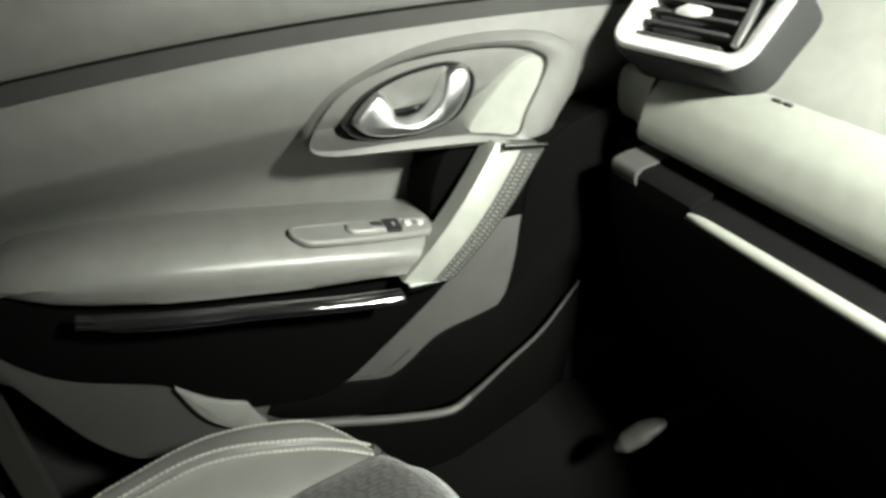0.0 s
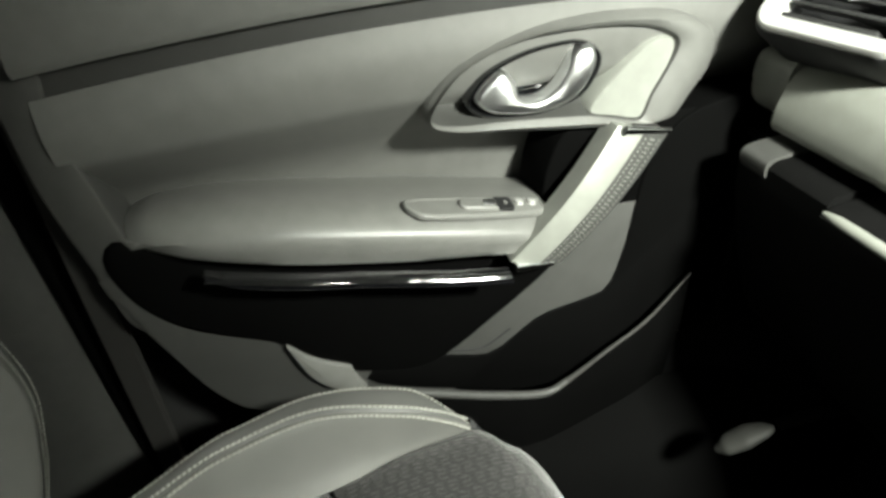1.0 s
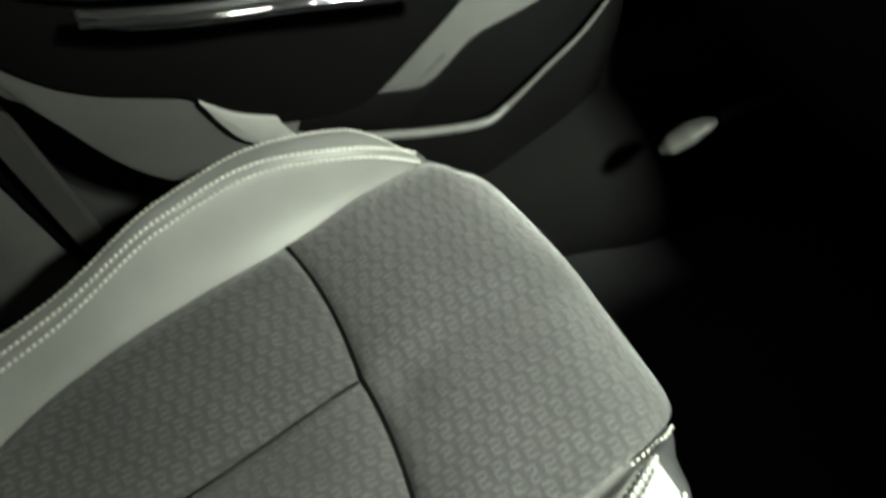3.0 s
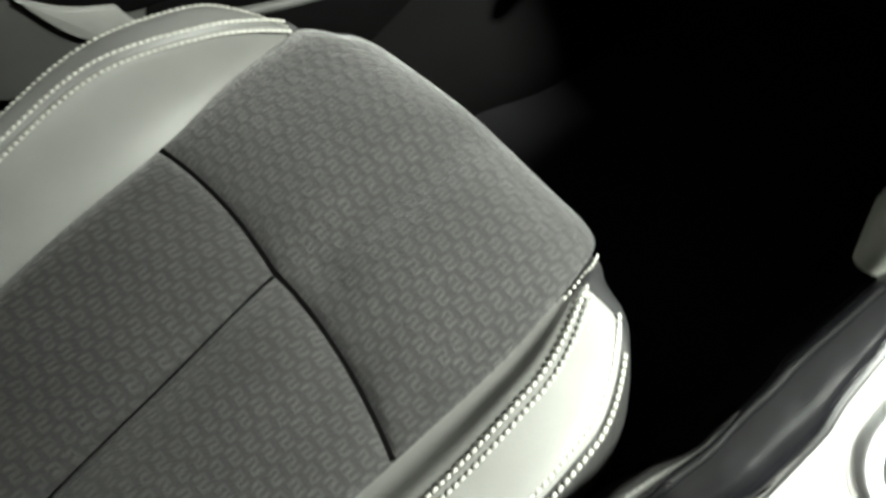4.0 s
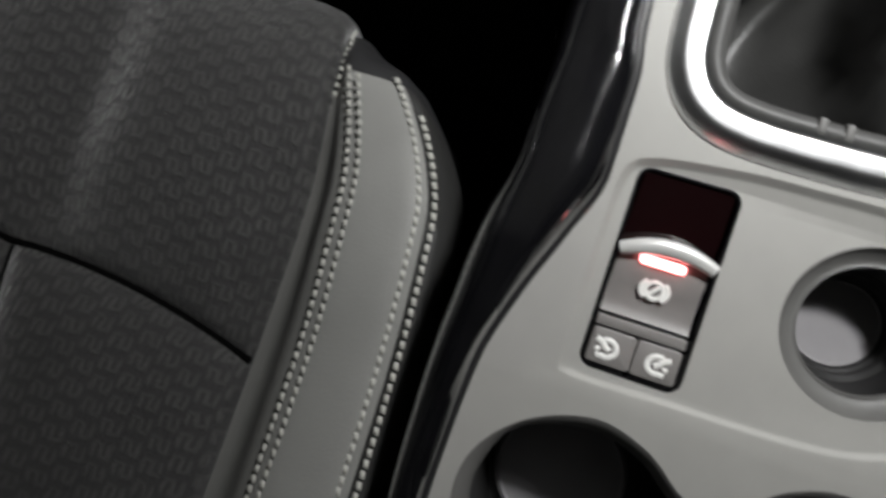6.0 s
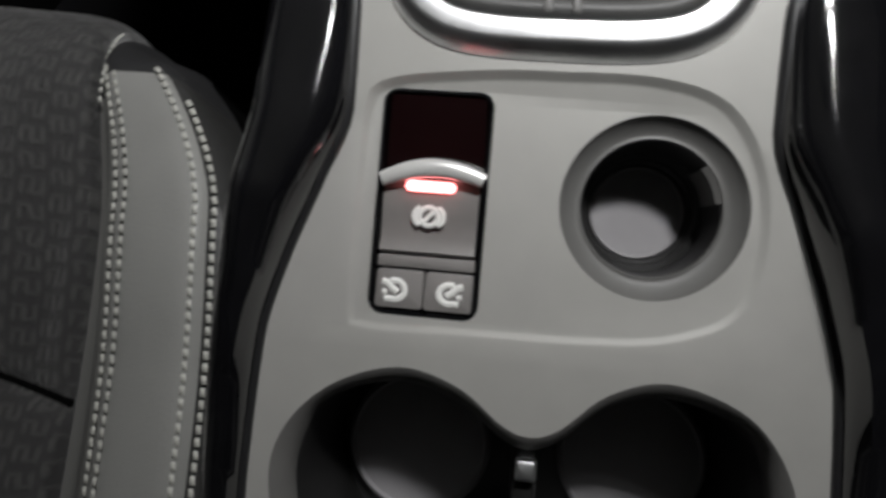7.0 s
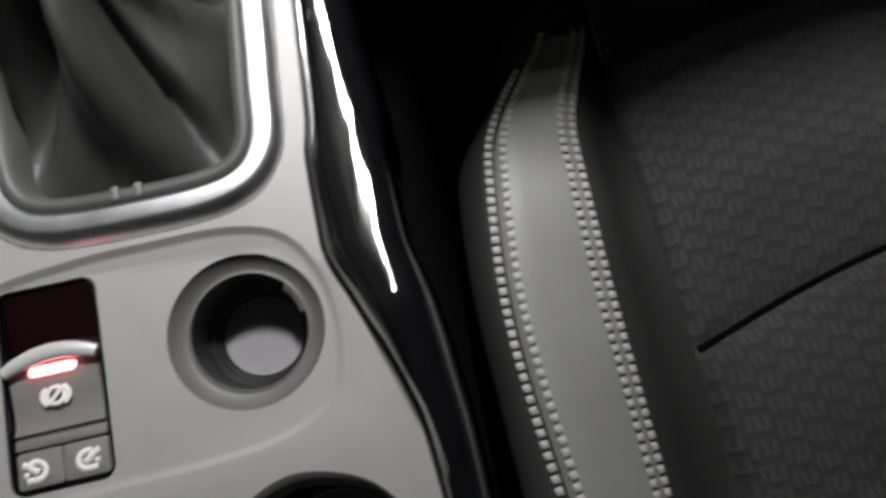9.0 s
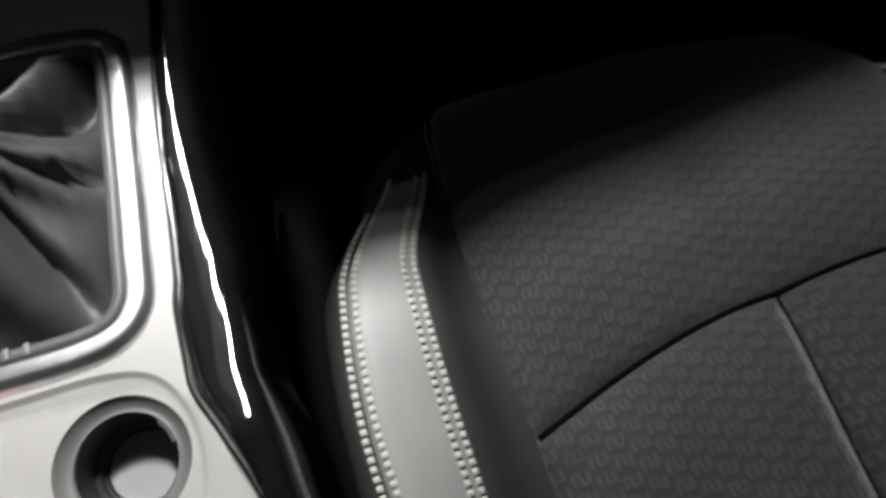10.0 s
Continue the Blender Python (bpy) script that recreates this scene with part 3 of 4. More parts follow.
# pair of cup holders at the back
mesh_ob("cup_holder_rim", *loft([flat(eight_rim, 0.0), flat(eight(.0015), -.0006), flat(eight(.0055), -.0045), flat(eight(.0075), -.0085), flat(eight(.0080), -.014)], cap=(False, False)), COLLAR, console, "dark grey cup holder rim", sharp=30)
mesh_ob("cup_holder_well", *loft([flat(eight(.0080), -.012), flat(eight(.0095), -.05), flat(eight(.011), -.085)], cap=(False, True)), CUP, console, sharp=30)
for cx, cy in ((-.0545, -.123), (.0555, -.119)):
    mesh_ob("cup_floor_pad", *loft([flat(circle((cx, cy), .038), -.0848), flat(circle((cx, cy), .0375), -.0790), flat(circle((cx, cy), .0355), -.0775), flat(circle((cx, cy), .034), -.0790)]), MAT_PAD, console, "pale cup holder mat", sharp=30)
mesh_ob("cup_divider", *joined(box(-.005, -.135, -.085, .005, -.098, -.012, .002)), CUP, console)
mesh_ob("divider_clip", *box(-.0045, -.112, -.012, .0045, -.103, -.006, .0015), CHROME_SATIN, console, "small bright metal clip")

# gloss black side rails
for s in (-1, 1):
    rows = []
    run = np.linspace(-.20, .36, 113)
    widths = np.array([half_width(v) + .0014 for v in run])
    bulges = pchip([-.20, -.06, .03, .10, .20, .36], [.024, .030, .046, .0461, .036, .026], run)
    crests = widths + bulges * pchip([-.20, -.06, .02, .05, .108, .138, .2, .36], [.15, .15, .52, .68, .42, .28, .24, .24], run)
    soft_run = np.exp(-(np.arange(-12, 13) / 5.0) ** 2)
    crests = np.convolve(np.pad(crests, 12, mode="edge"), soft_run / soft_run.sum(), "valid")
    for v, w, bulge, crest in zip(run, widths, bulges, crests):
        c = float(np.clip((crest - w) / bulge, .12, .8))
        prof = [(w, -.012), (w + .0002, -.0015)]
        for f in np.concatenate([np.linspace(.04, c, 4), c + (1 - c) * np.linspace(.08, 1, 11)]):
            prof.append((w + bulge * f, .0045 - (.0014 * ((c - f) / c) ** 2 if f <= c else .110 * ((f - c) / (1 - c)) ** 4.2)))
        rise = .86 * (v - .150) ** 2 if v > .0 else .0194 - (.0 - v) * .10
        rise *= float(np.interp(v, [.22, .34], [1, .3]))
        rows.append([(s * a, v, h + rise * min(1, max(0, (a - w) / bulge / .10))) for a, h in prof])
    mesh_ob("side_rail", *slab(np.array([spline(r, 26) for r in rows]), .004, (s, 0, 1)), GLOSS, console, "piano black side rail", sharp=60)
    mesh_ob("edge_bead", *tube([(s * (half_width(v) + .0030), v, .0004) for v in np.linspace(-.20, .34, 90)], .0036, 16, squash=.7), BEAD, console, "thin gloss black edge bead")
    wall = [[(s * (half_width(v) + .02), v, h) for h in (-.06, -.2, -.42)] for v in np.linspace(-.22, .38, 12)]
    mesh_ob("side_wall", *slab(np.array(wall), .006, (s, 0, 0)), SHADE_BLACK, console)
mesh_ob("console_end", *joined(box(-.13, -.235, -.40, .13, -.20, -.01, .01)), SKIRT, console)

# chrome surround of the gear lever
prof = [(.000, -.001), (.0006, .0008), (.0026, .0036), (.0046, .0056), (.0064, .0067), (.0080, .0071), (.0148, .0063), (.0160, .0052), (.0166, -.004)]
mesh_ob("gear_surround", *loft([flat(inset(ring_out, d), h) for d, h in prof] + [flat(inset(ring_out, .0005), -.004)], cap=(False, False)), CHROME_SATIN, console, "bright satin chrome gear lever surround", sharp=24)
mesh_ob("gear_inner_bezel", *loft([flat(inset(ring_out, .0160), .002), flat(inset(ring_out, .0172), .0050), flat(inset(ring_out, .0195), .0064), flat(inset(ring_out, .0225), .0056), flat(inset(ring_out, .0250), .0022), flat(inset(ring_out, .0265), -.004), flat(inset(ring_out, .0275), -.014)], cap=(False, False)), BEZEL, console, "grey rubber inner bezel", sharp=80)
for u in (-.007, .004):
    mesh_ob("bezel_rib", *box(u - .0020, .0775, -.002, u + .0020, .0850, .0070, .0012), COLLAR, console, "small rib on the inner bezel")
# leather gaiter with folds
loops = []
inner0 = inset(ring_out, .0268)
cen = np.array([0.0, .195])
for k, (f, h) in enumerate(((1.0, -.010), (.93, -.004), (.80, .004), (.66, .014), (.52, .024), (.38, .036), (.27, .048), (.20, .056), (.16, .060))):
    loop = []
    for i, p in enumerate(inner0):
        d = p - cen
        a = math.atan2(d[1], d[0])
        fold = .024 * (abs(math.sin(3.5 * a + .9 + k * .10)) - .62) + .007 * math.sin(6 * a + 2.1 + k * .45) + .0025 * math.sin(13 * a + k)
        amt = math.sin(math.pi * min(1, k / 7.0)) if k else 0
        q = cen + d * (f + fold * amt * 4)
        loop.append((q[0], q[1], h + fold * amt * 1.6))
    loops.append(loop)
gaiter_leather = leather_material("gaiter_leather", (0.040, 0.040, 0.0385), 0.45)
mesh_ob("gear_gaiter", *loft(loops, cap=(False, True)), gaiter_leather, console, "folded dark leather gear gaiter", sharp=80)

gear = thing("gear_lever", "black gear lever with rounded knob above a leather gaiter", "gear lever", matrix=DECK_M @ pose(0, .205, .045, -32))
mesh_ob("stem", *loft([flat(circle((0, 0), r, 24), h) for r, h in ((.013, -.01), (.011, .02), (.010, .05))]), CHROME_SATIN, gear)
mesh_ob("knob", *loft([flat(circle((0, 0), r, 32), h) for r, h in ((.013, .030), (.020, .038), (.025, .055), (.027, .073), (.026, .088), (.020, .099), (.009, .104), (.002, .105))]), GLOSS, gear)

# grab handle on the passenger side, rising forwards
path = spline([(-.128, .178, -.012), (-.132, .20, .012), (-.137, .25, .05), (-.142, .32, .10), (-.146, .38, .13)], 30)
hv, hf = tube(path, [.012 + .012 * min(1, k / 4) for k in range(30)], 16, squash=.8, flatten=(1, 0, 0))
mesh_ob("grab_handle", hv, hf, DASH_BAND, console, "pale satin grab handle", sharp=60)

# parking brake switch
brake = mesh_ob("switch_frame", *loft([flat(rounded(-.0715, -.0475, -.0250, .0470, .0065), -.0040), flat(inset(rounded(-.0715, -.0475, -.0250, .0470, .0065), .0004), -.0022), flat(inset(rounded(-.0715, -.0475, -.0250, .0470, .0065), .0016), -.0022), flat(inset(rounded(-.0715, -.0475, -.0250, .0470, .0065), .0020), -.0120)], cap=(False, True)), GLOSS, console, "black switch frame", sharp=25)
X0, X1 = -.0692, -.0273
mesh_ob("brake_window", *loft([[(X0, .012, -.011), (X1, .012, -.011), (X1 - .001, .0445, -.006), (X0 + .001, .0445, -.006)], [(X0, .012, -.0085), (X1, .012, -.0085), (X1 - .001, .0445, -.0035), (X0 + .001, .0445, -.0035)]]), MAROON, brake, "dark red translucent window")
g = np.array([[(x, y, -.0032 + h) for x in np.linspace(X0 + .0006, X1 - .0012, 14)] for y, h in ((.010, -.001), (.004, -.0002), (-.006, -.0014), (-.014, -.0022), (-.0195, -.0008), (-.0205, -.0004))])
mesh_ob("brake_lever", *slab(g, .004, (0, 0, 1)), BUTTON, brake, "grey parking brake pull switch", sharp=40)
xs = np.linspace(X0 + .0002, X1 + .0004, 22)
arc = [(x, .0142 - 26 * (x + .0475) ** 2 * .42 - (x + .0482) * -.035, -.0005 + .001 * math.cos((x + .048) * 60)) for x in xs]
mesh_ob("brake_handle", *tube(arc, [.0040 * (0.75 + .25 * math.sin(math.pi * k / 21)) for k in range(22)], 12, squash=.6), SILVER_PAINT, brake, "chrome brake pull handle", sharp=60)
mesh_ob("warning_light", *loft(button(rounded(-.0590, .0046, -.0384, .0090, .0020), -.0050, -.0014, .0006)), RED, brake, "glowing red parking brake light")


def stroke(name, pts, r, h, parent, closed=False):
    return mesh_ob(name, *tube([(x, y, h) for x, y in pts], r, 6, closed=closed, squash=.35), WHITE, parent, "white printed symbol", sharp=60)


SY = (-.0486, -.0056)
stroke("symbol", circle(SY, .0038, 24), .0011, -.0029, brake, True)
for a0, a1 in ((2.25, 4.05), (-.9, .9)):
    stroke("symbol", [(SY[0] + .0060 * math.cos(a), SY[1] + .0048 * math.sin(a)) for a in np.linspace(a0, a1, 9)], .0012, -.0029, brake)
stroke("symbol", [(SY[0] - .0021, SY[1] - .0024), (SY[0] + .0, SY[1]), (SY[0] + .0021, SY[1] + .0024)], .0010, -.0029, brake)
mesh_ob("switch_bar", *loft(button(rounded(X0 + .0006, -.0274, X1 - .0006, -.0224, .0008), -.0100, -.0030, .0005)), BUTTON, brake)
for x0, x1, sx, mir in ((X0 + .0006, -.0484, -.0605, 1), (-.0481, X1 - .0006, -.0373, -1)):
    b = mesh_ob("cruise_button", *loft(button(rounded(x0, -.0447, x1, -.0284, .0018), -.0100, -.0028, .0007)), BUTTON, brake, "grey button with white symbol")
    c = (sx, -.0371)
    stroke("symbol", [(c[0] + .0044 * math.cos(a) * mir, c[1] + .0040 * math.sin(a)) for a in np.linspace(-2.0, 2.0, 14)], .0013, -.0026, b)
    stroke("symbol", [(c[0] - mir * .0054, c[1] + .0036), (c[0] - mir * .0030, c[1] + .0028), (c[0] - mir * .0008, c[1] + .0006), (c[0] + mir * .0014, c[1] - .0008)], .0014, -.0026, b)
    stroke("symbol", [(c[0] - mir * .0050, c[1] - .0008), (c[0] - mir * .0030, c[1] - .0014)], .0012, -.0026, b)
    stroke("symbol", [(c[0] - mir * .0040, c[1] - .0040), (c[0] - mir * .0012, c[1] - .0036)], .0012, -.0026, b)

# ---------- passenger door ----------
door = thing("door_card", "grey front passenger door card with armrest and chrome handle", "car door", (-.74, .1, .40))
DB = np.array(door.location)


def door_part(name, verts, faces, mat, label="", sharp=40, parent=None):
    par = parent or door
    return mesh_ob(name, [np.asarray(v, float) - DB for v in verts], faces, mat, par, label, sharp=sharp)


def upright(loop, x):
    """A loop of (forward, up) points set at the distance x."""
    return [(x, y, z) for y, z in loop]


def plate(loop, back, front, edge, mat, name, label="", sharp=40, parent=None):
    """A plate standing on the door, its rounded face towards the cabin."""
    l = ccw(loop)
    loops = [upright(l, back), upright(l, front - edge), upright(inset(l, edge * .35), front - edge * .3), upright(inset(l, edge), front)]
    return door_part(name, *loft(loops), mat, label, sharp, parent)


def belt(y):
    return .005 - .15 * (y - .10) ** 2 if y < .10 else .005 - .12 * (y - .10) ** 2


# upper card, its slightly hollow face
door_part("door_shell", *box(-.87, -.285, .20, -.822, .62, .90, .01), DOOR_BASE, "charcoal outer door card")
ys, zs = np.linspace(-.250, .62, 40), np.linspace(.55, .832, 70)
g = np.array([[(float(pchip([.55, .62, .66, .685, .705, .722, .742, .765, .80, .832], [-.806, -.804, -.796, -.786, -.772, -.756, -.737, -.7185, -.711, -.717], [z])[0]), y, z + belt(y) * max(0, (z - .7) / .132)) for y in ys] for z in zs])
door_part("upper_panel", *slab(g, .03, (1, 0, 0)), DOOR_SOFT, "soft grey upper door panel")
g = np.array([[(-.722 + dx, y, z + belt(y)) for y in ys] for dx, z in ((.001, .829), (.003, .862))])
door_part("belt_strip", *slab(g, .02, (1, 0, 0)), BELT, "dark recessed belt line strip")
g = np.array([[(-.722 + dx, y, z + belt(y)) for y in ys] for dx, z in ((.000, .852), (.016, .854), (.021, .862), (.019, .895), (.0, .928), (-.05, .945))])
door_part("sill_pad", *slab(g, .02, (1, 0, .5)), DOOR_SOFT, "grey padded window sill")

# lower panel behind the armrest
low = ccw(spline([(-.258, .640), (-.246, .60), (-.225, .54), (-.19, .46), (-.14, .415), (0, .385), (.15, .36), (.40, .36), (.52, .45), (.52, .58), (.30, .60), (0, .63), (-.16, .640), (-.215, .648)], 90, True))
plate(low, -.780, -.716, .003, DOOR_HARD, "lower_panel", "pale grey hard plastic lower door panel")

plate(ccw(spline([(-.274, .84), (-.275, .78), (-.272, .73), (-.258, .65), (-.243, .575), (-.20, .575), (-.215, .65), (-.232, .745), (-.24, .80), (-.235, .84), (-.255, .85)], 60, True)), -.780, -.7175, .003, DOOR_HARD, "frame_strip", "pale grey door card border")

# armrest
stations = [(-.238, -.024), (-.230, .000), (-.216, .016), (-.192, .029), (-.155, .040), (-.08, .048), (.0, .050), (.08, .052), (.15, .054), (.20, .05)]
secs = []
for y, d in stations:
    topz = float(np.interp(y, [-.232, -.205, -.158, -.073, .037, .207], [.690, .704, .704, .692, .668, .630]))
    lowz = float(np.interp(y, [-.232, -.172, -.139, -.037, .078, .2], [.672, .655, .645, .620, .597, .580]))
    x0 = -.800
    round_off = float(np.interp(y, [-.238, -.230, -.216, -.192, -.155], [.40, .66, .84, .95, 1.0]))
    mid = (topz + lowz) / 2
    topz, lowz = mid + (topz - mid) * round_off, mid + (lowz - mid) * round_off
    xf = -.674 - (.054 - d) * .9
    w = xf - x0
    secs.append([(x0, y, topz - .020), (x0 + w * .35, y, topz - .010), (x0 + w * .62, y, topz - .007), (x0 + w * .84, y, topz - .012), (xf - .0035, y, topz - .026), (xf - .001, y, (topz + lowz) / 2 - .003), (xf - .006, y, lowz + .008), (xf - .016, y, lowz + .001), (x0, y, lowz - .004)])
net = Net(secs)
rows = [spline(net.row(b), 40) for b in np.linspace(0, len(stations) - 1, 60)]
door_part("armrest", *loft([list(r) for r in rows]), ARM_SKIN, "satin grey padded armrest", sharp=60)

# gloss strip and black underside of the armrest, its shade put into the colour
def under(y):
    return float(np.interp(y, [-.232, -.172, -.139, -.037, .078, .2], [.672, .655, .645, .620, .597, .580]))


sy = np.linspace(-.158, .135, 40)
g = np.array([[(-.678 + .010 * math.sin(math.pi * min(1, (y + .16) / .1) / 2) + .10 * max(0, y + .02) + dx, y, under(y) - .001 - h * (1 if y > -.13 else max(.2, (y + .16) / .03))) for y in sy] for dx, h in ((-.006, -.002), (.0045, -.0005), (.0065, .0012), (.0095, .0052), (.0100, .0078), (.0065, .0112), (-.002, .0130))])
door_part("gloss_strip", *slab(g, .006, (1, 0, 0)), GLOSS, "gloss black trim strip")
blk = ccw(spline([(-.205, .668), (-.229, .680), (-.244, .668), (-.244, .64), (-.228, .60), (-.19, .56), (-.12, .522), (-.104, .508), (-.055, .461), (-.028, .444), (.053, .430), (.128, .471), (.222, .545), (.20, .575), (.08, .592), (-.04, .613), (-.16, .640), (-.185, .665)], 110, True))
door_part("armrest_underside", *loft([upright(blk, -.780), upright(blk, -.7145), upright(inset(blk, .002), -.712), upright(inset(blk, .006), -.7105)]), SHADE_BLACK, "black armrest underside", sharp=60)

# pocket lip and lower map pocket
lip = spline([(-.697, -.034, .431), (-.692, .0, .422), (-.690, .066, .394), (-.688, .130, .369), (-.687, .195, .350), (-.688, .228, .360), (-.690, .286, .394), (-.692, .34, .427), (-.70, .40, .48)], 80)
thick = np.interp(np.linspace(0, 1, len(lip)), [0, .06, .25, .50, .64, 1], [.0030, .0050, .0058, .0056, .0030, .0016])
door_part("pocket_lip", *tube(lip[:46], thick[:46], 12, flatten=(1, 0, 0)), DOOR_HARD, "pale grey door pocket edge", sharp=70)
# Same lip, thinner and in a darker colour where its light fades.
door_part("pocket_lip", *tube(lip[45:], thick[45:], 12, flatten=(1, 0, 0)), DOOR_BASE, "dark rising pocket edge", sharp=70)
# Near-black colour carries the shade on the wall below the lip.
rows = []
for p in lip:
    rows.append([(p[0] + .001, p[1], p[2]), (p[0] + .004, p[1] - .004, p[2] - .02), (p[0] + .002, p[1] - .004, p[2] - .08), (p[0] - .02, p[1], p[2] - .2)])
door_part("pocket_wall", *slab(np.array(rows), .006, (1, 0, 0)), SHADE_BLACK, "charcoal door pocket")
pk = ccw(np.concatenate([spline([(-.105, .516), (-.078, .486), (-.042, .464)], 12), spline([(-.040, .461), (-.035, .440), (-.026, .421)], 8), spline([(-.040, .424), (-.062, .434), (-.085, .459), (-.097, .487), (-.104, .511)], 20)]))
plate(pk, -.775, -.7045, .0015, ARM_SKIN, "pocket_corner", "pale pocket corner facing")

# switch plate

def arm_top(loop, lift):
    """Lays a loop of (forward, across) points on the armrest's upper face."""
    out = []
    for y, a in loop:
        tz = float(np.interp(y, [-.232, -.205, -.158, -.073, .037, .207], [.690, .704, .704, .692, .668, .630]))
        out.append((-.722 + a, y, tz - .0050 - max(0, a - .022) * .30 + lift))
    return out


swl = ccw(spline([(.040, .018), (.055, .008), (.12, .006), (.185, .008), (.193, .018), (.180, .034), (.07, .038), (.047, .032)], 60, True))
swp = door_part("switch_plate", *loft([arm_top(swl, -.002), arm_top(swl, .002), arm_top(inset(swl, .001), .0032), arm_top(inset(swl, .0028), .0036), arm_top(inset(swl, .0045), .0022)]), ARM_SKIN, "satin window switch plate", sharp=30)
bl = ccw(rounded(.098, .012, .152, .030, .008))
door_part("window_switch", *loft([arm_top(bl, .001), arm_top(bl, .004), arm_top(inset(bl, .002), .0058)]), ARM_SKIN, "satin window switch", parent=swp)
tip = ccw(rounded(.124, .016, .137, .026, .004))
door_part("switch_tip", *loft([arm_top(tip, .003), arm_top(tip, .0062), arm_top(inset(tip, .0015), .0070)]), CHROME_SATIN, "bright switch tip", parent=swp)
door_part("switch_recess", *loft([arm_top(ccw(rounded(.138, .012, .156, .031, .003)), .001), arm_top(ccw(rounded(.138, .012, .156, .031, .003)), .0064)]), SKIRT, parent=swp)
for a in (.162, .176):
    bl = ccw(rounded(a, .012, a + .008, .022, .003))
    door_part("indicator_stud", *loft([arm_top(bl, .001), arm_top(bl, .0046), arm_top(inset(bl, .0015), .0054)]), SILVER_PAINT, parent=swp)

# near-black sheet laid where shade falls on the door's front
shade_outline = ccw(spline([(.330, .650), (.316, .590), (.308, .535), (.290, .478), (.257, .468), (.200, .459), (.160, .433), (.128, .418), (.068, .436), (.030, .436), (-.022, .440), (-.010, .415), (.08, .375), (.20, .335), (.33, .36), (.56, .40), (.60, .56), (.50, .695), (.38, .70)], 90, True))
plate(shade_outline, -.780, -.7125, .003, SHADE_BLACK, "pocket_shade", "dark inside of the door pocket", sharp=70)

# flat near-black plate for the shade behind the pull bar
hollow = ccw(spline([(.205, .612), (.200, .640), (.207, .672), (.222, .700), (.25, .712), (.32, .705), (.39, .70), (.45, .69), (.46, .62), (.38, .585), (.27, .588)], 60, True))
plate(hollow, -.780, -.7165, .003, SHADE_BLACK, "pull_shade_plate", "black hollow behind the pull bar")

# handle bezel, bowl, lever
bez = ccw(spline([(.071, .745), (.081, .769), (.111, .797), (.167, .816), (.226, .823), (.288, .821), (.341, .812), (.380, .788), (.381, .752), (.362, .722), (.342, .697), (.300, .697), (.221, .706), (.128, .721), (.085, .731)], 130, True))
hol = ccw(spline([(.075, .746), (.085, .767), (.116, .794), (.167, .810), (.226, .813), (.288, .808), (.326, .796), (.338, .781), (.329, .758), (.314, .731), (.302, .706), (.270, .713), (.235, .722), (.159, .731), (.101, .736)], 130, True))
loops = [upright(bez, -.7780), upright(bez, -.7240), upright(inset(bez, .0012), -.7160), upright(inset(bez, .003), -.7085), upright(inset(bez, .0055), -.7035), upright(inset(bez, .003) * .45 + hol * .55, -.6985), upright(hol, -.7015), upright(inset(hol, .0012), -.7030)]
door_part("handle_recess", *loft([upright(inset(hol, .0010), -.7025), upright(inset(hol, .003), -.7080), upright(inset(hol, .006), -.7200), upright(inset(hol, .012), -.7330), upright(inset(hol, .022), -.7380)], cap=(False, True)), DOOR_HARD, "grey handle recess", sharp=60)
bezel = door_part("handle_bezel", *loft(loops, cap=(False, False)), DOOR_SOFT, "satin grey handle surround", sharp=60)
bowl = ccw(spline([(.114, .758), (.135, .782), (.175, .797), (.225, .800), (.250, .788), (.252, .768), (.232, .742), (.190, .732), (.145, .735), (.120, .745)], 60, True))
door_part("handle_bowl", *loft([upright(bowl, -.7300), upright(bowl, -.7080), upright(inset(bowl, .002), -.7050), upright(inset(bowl, .004), -.7080), upright(inset(bowl, .010), -.7200), upright(inset(bowl, .022), -.7250)], cap=(False, True)), GLOSS, "gloss black handle bowl", sharp=60)
lev = ccw(spline([(.121, .764), (.146, .784), (.160, .770), (.166, .754), (.188, .750), (.208, .763), (.220, .790), (.240, .795), (.244, .774), (.224, .745), (.188, .736), (.146, .741), (.127, .750)], 80, True))
door_part("door_lever", *loft([upright(lev, -.7190), upright(lev, -.7040), upright(inset(lev, .0018), -.6995), upright(inset(lev, .0045), -.6975)]), CHROME_SATIN, "polished chrome door lever", sharp=60)
sil = ccw(spline([(.298, .783), (.322, .790), (.335, .780), (.327, .754), (.313, .728), (.302, .707), (.272, .714), (.243, .724), (.262, .750)], 60, True))
door_part("pull_facing", *loft([upright(sil, -.7370), upright(sil, -.7090), upright(inset(sil, .002), -.7060)]), SATIN, "pale satin pull cup facing", sharp=40)

# pull bar with perforated side
def prism(lo, hi, offs, mat, name, label):
    rows = []
    for t in np.linspace(0, 1, 24):
        c = np.array(lo) * (1 - t) + np.array(hi) * t
        bow = .010 * math.sin(math.pi * t)
        rows.append([(c[0] + bow + dx, c[1] + dy, c[2] + dz) for dx, dy, dz in offs])
    return door_part(name, *loft([list(r) for r in rows]), mat, label, sharp=50)


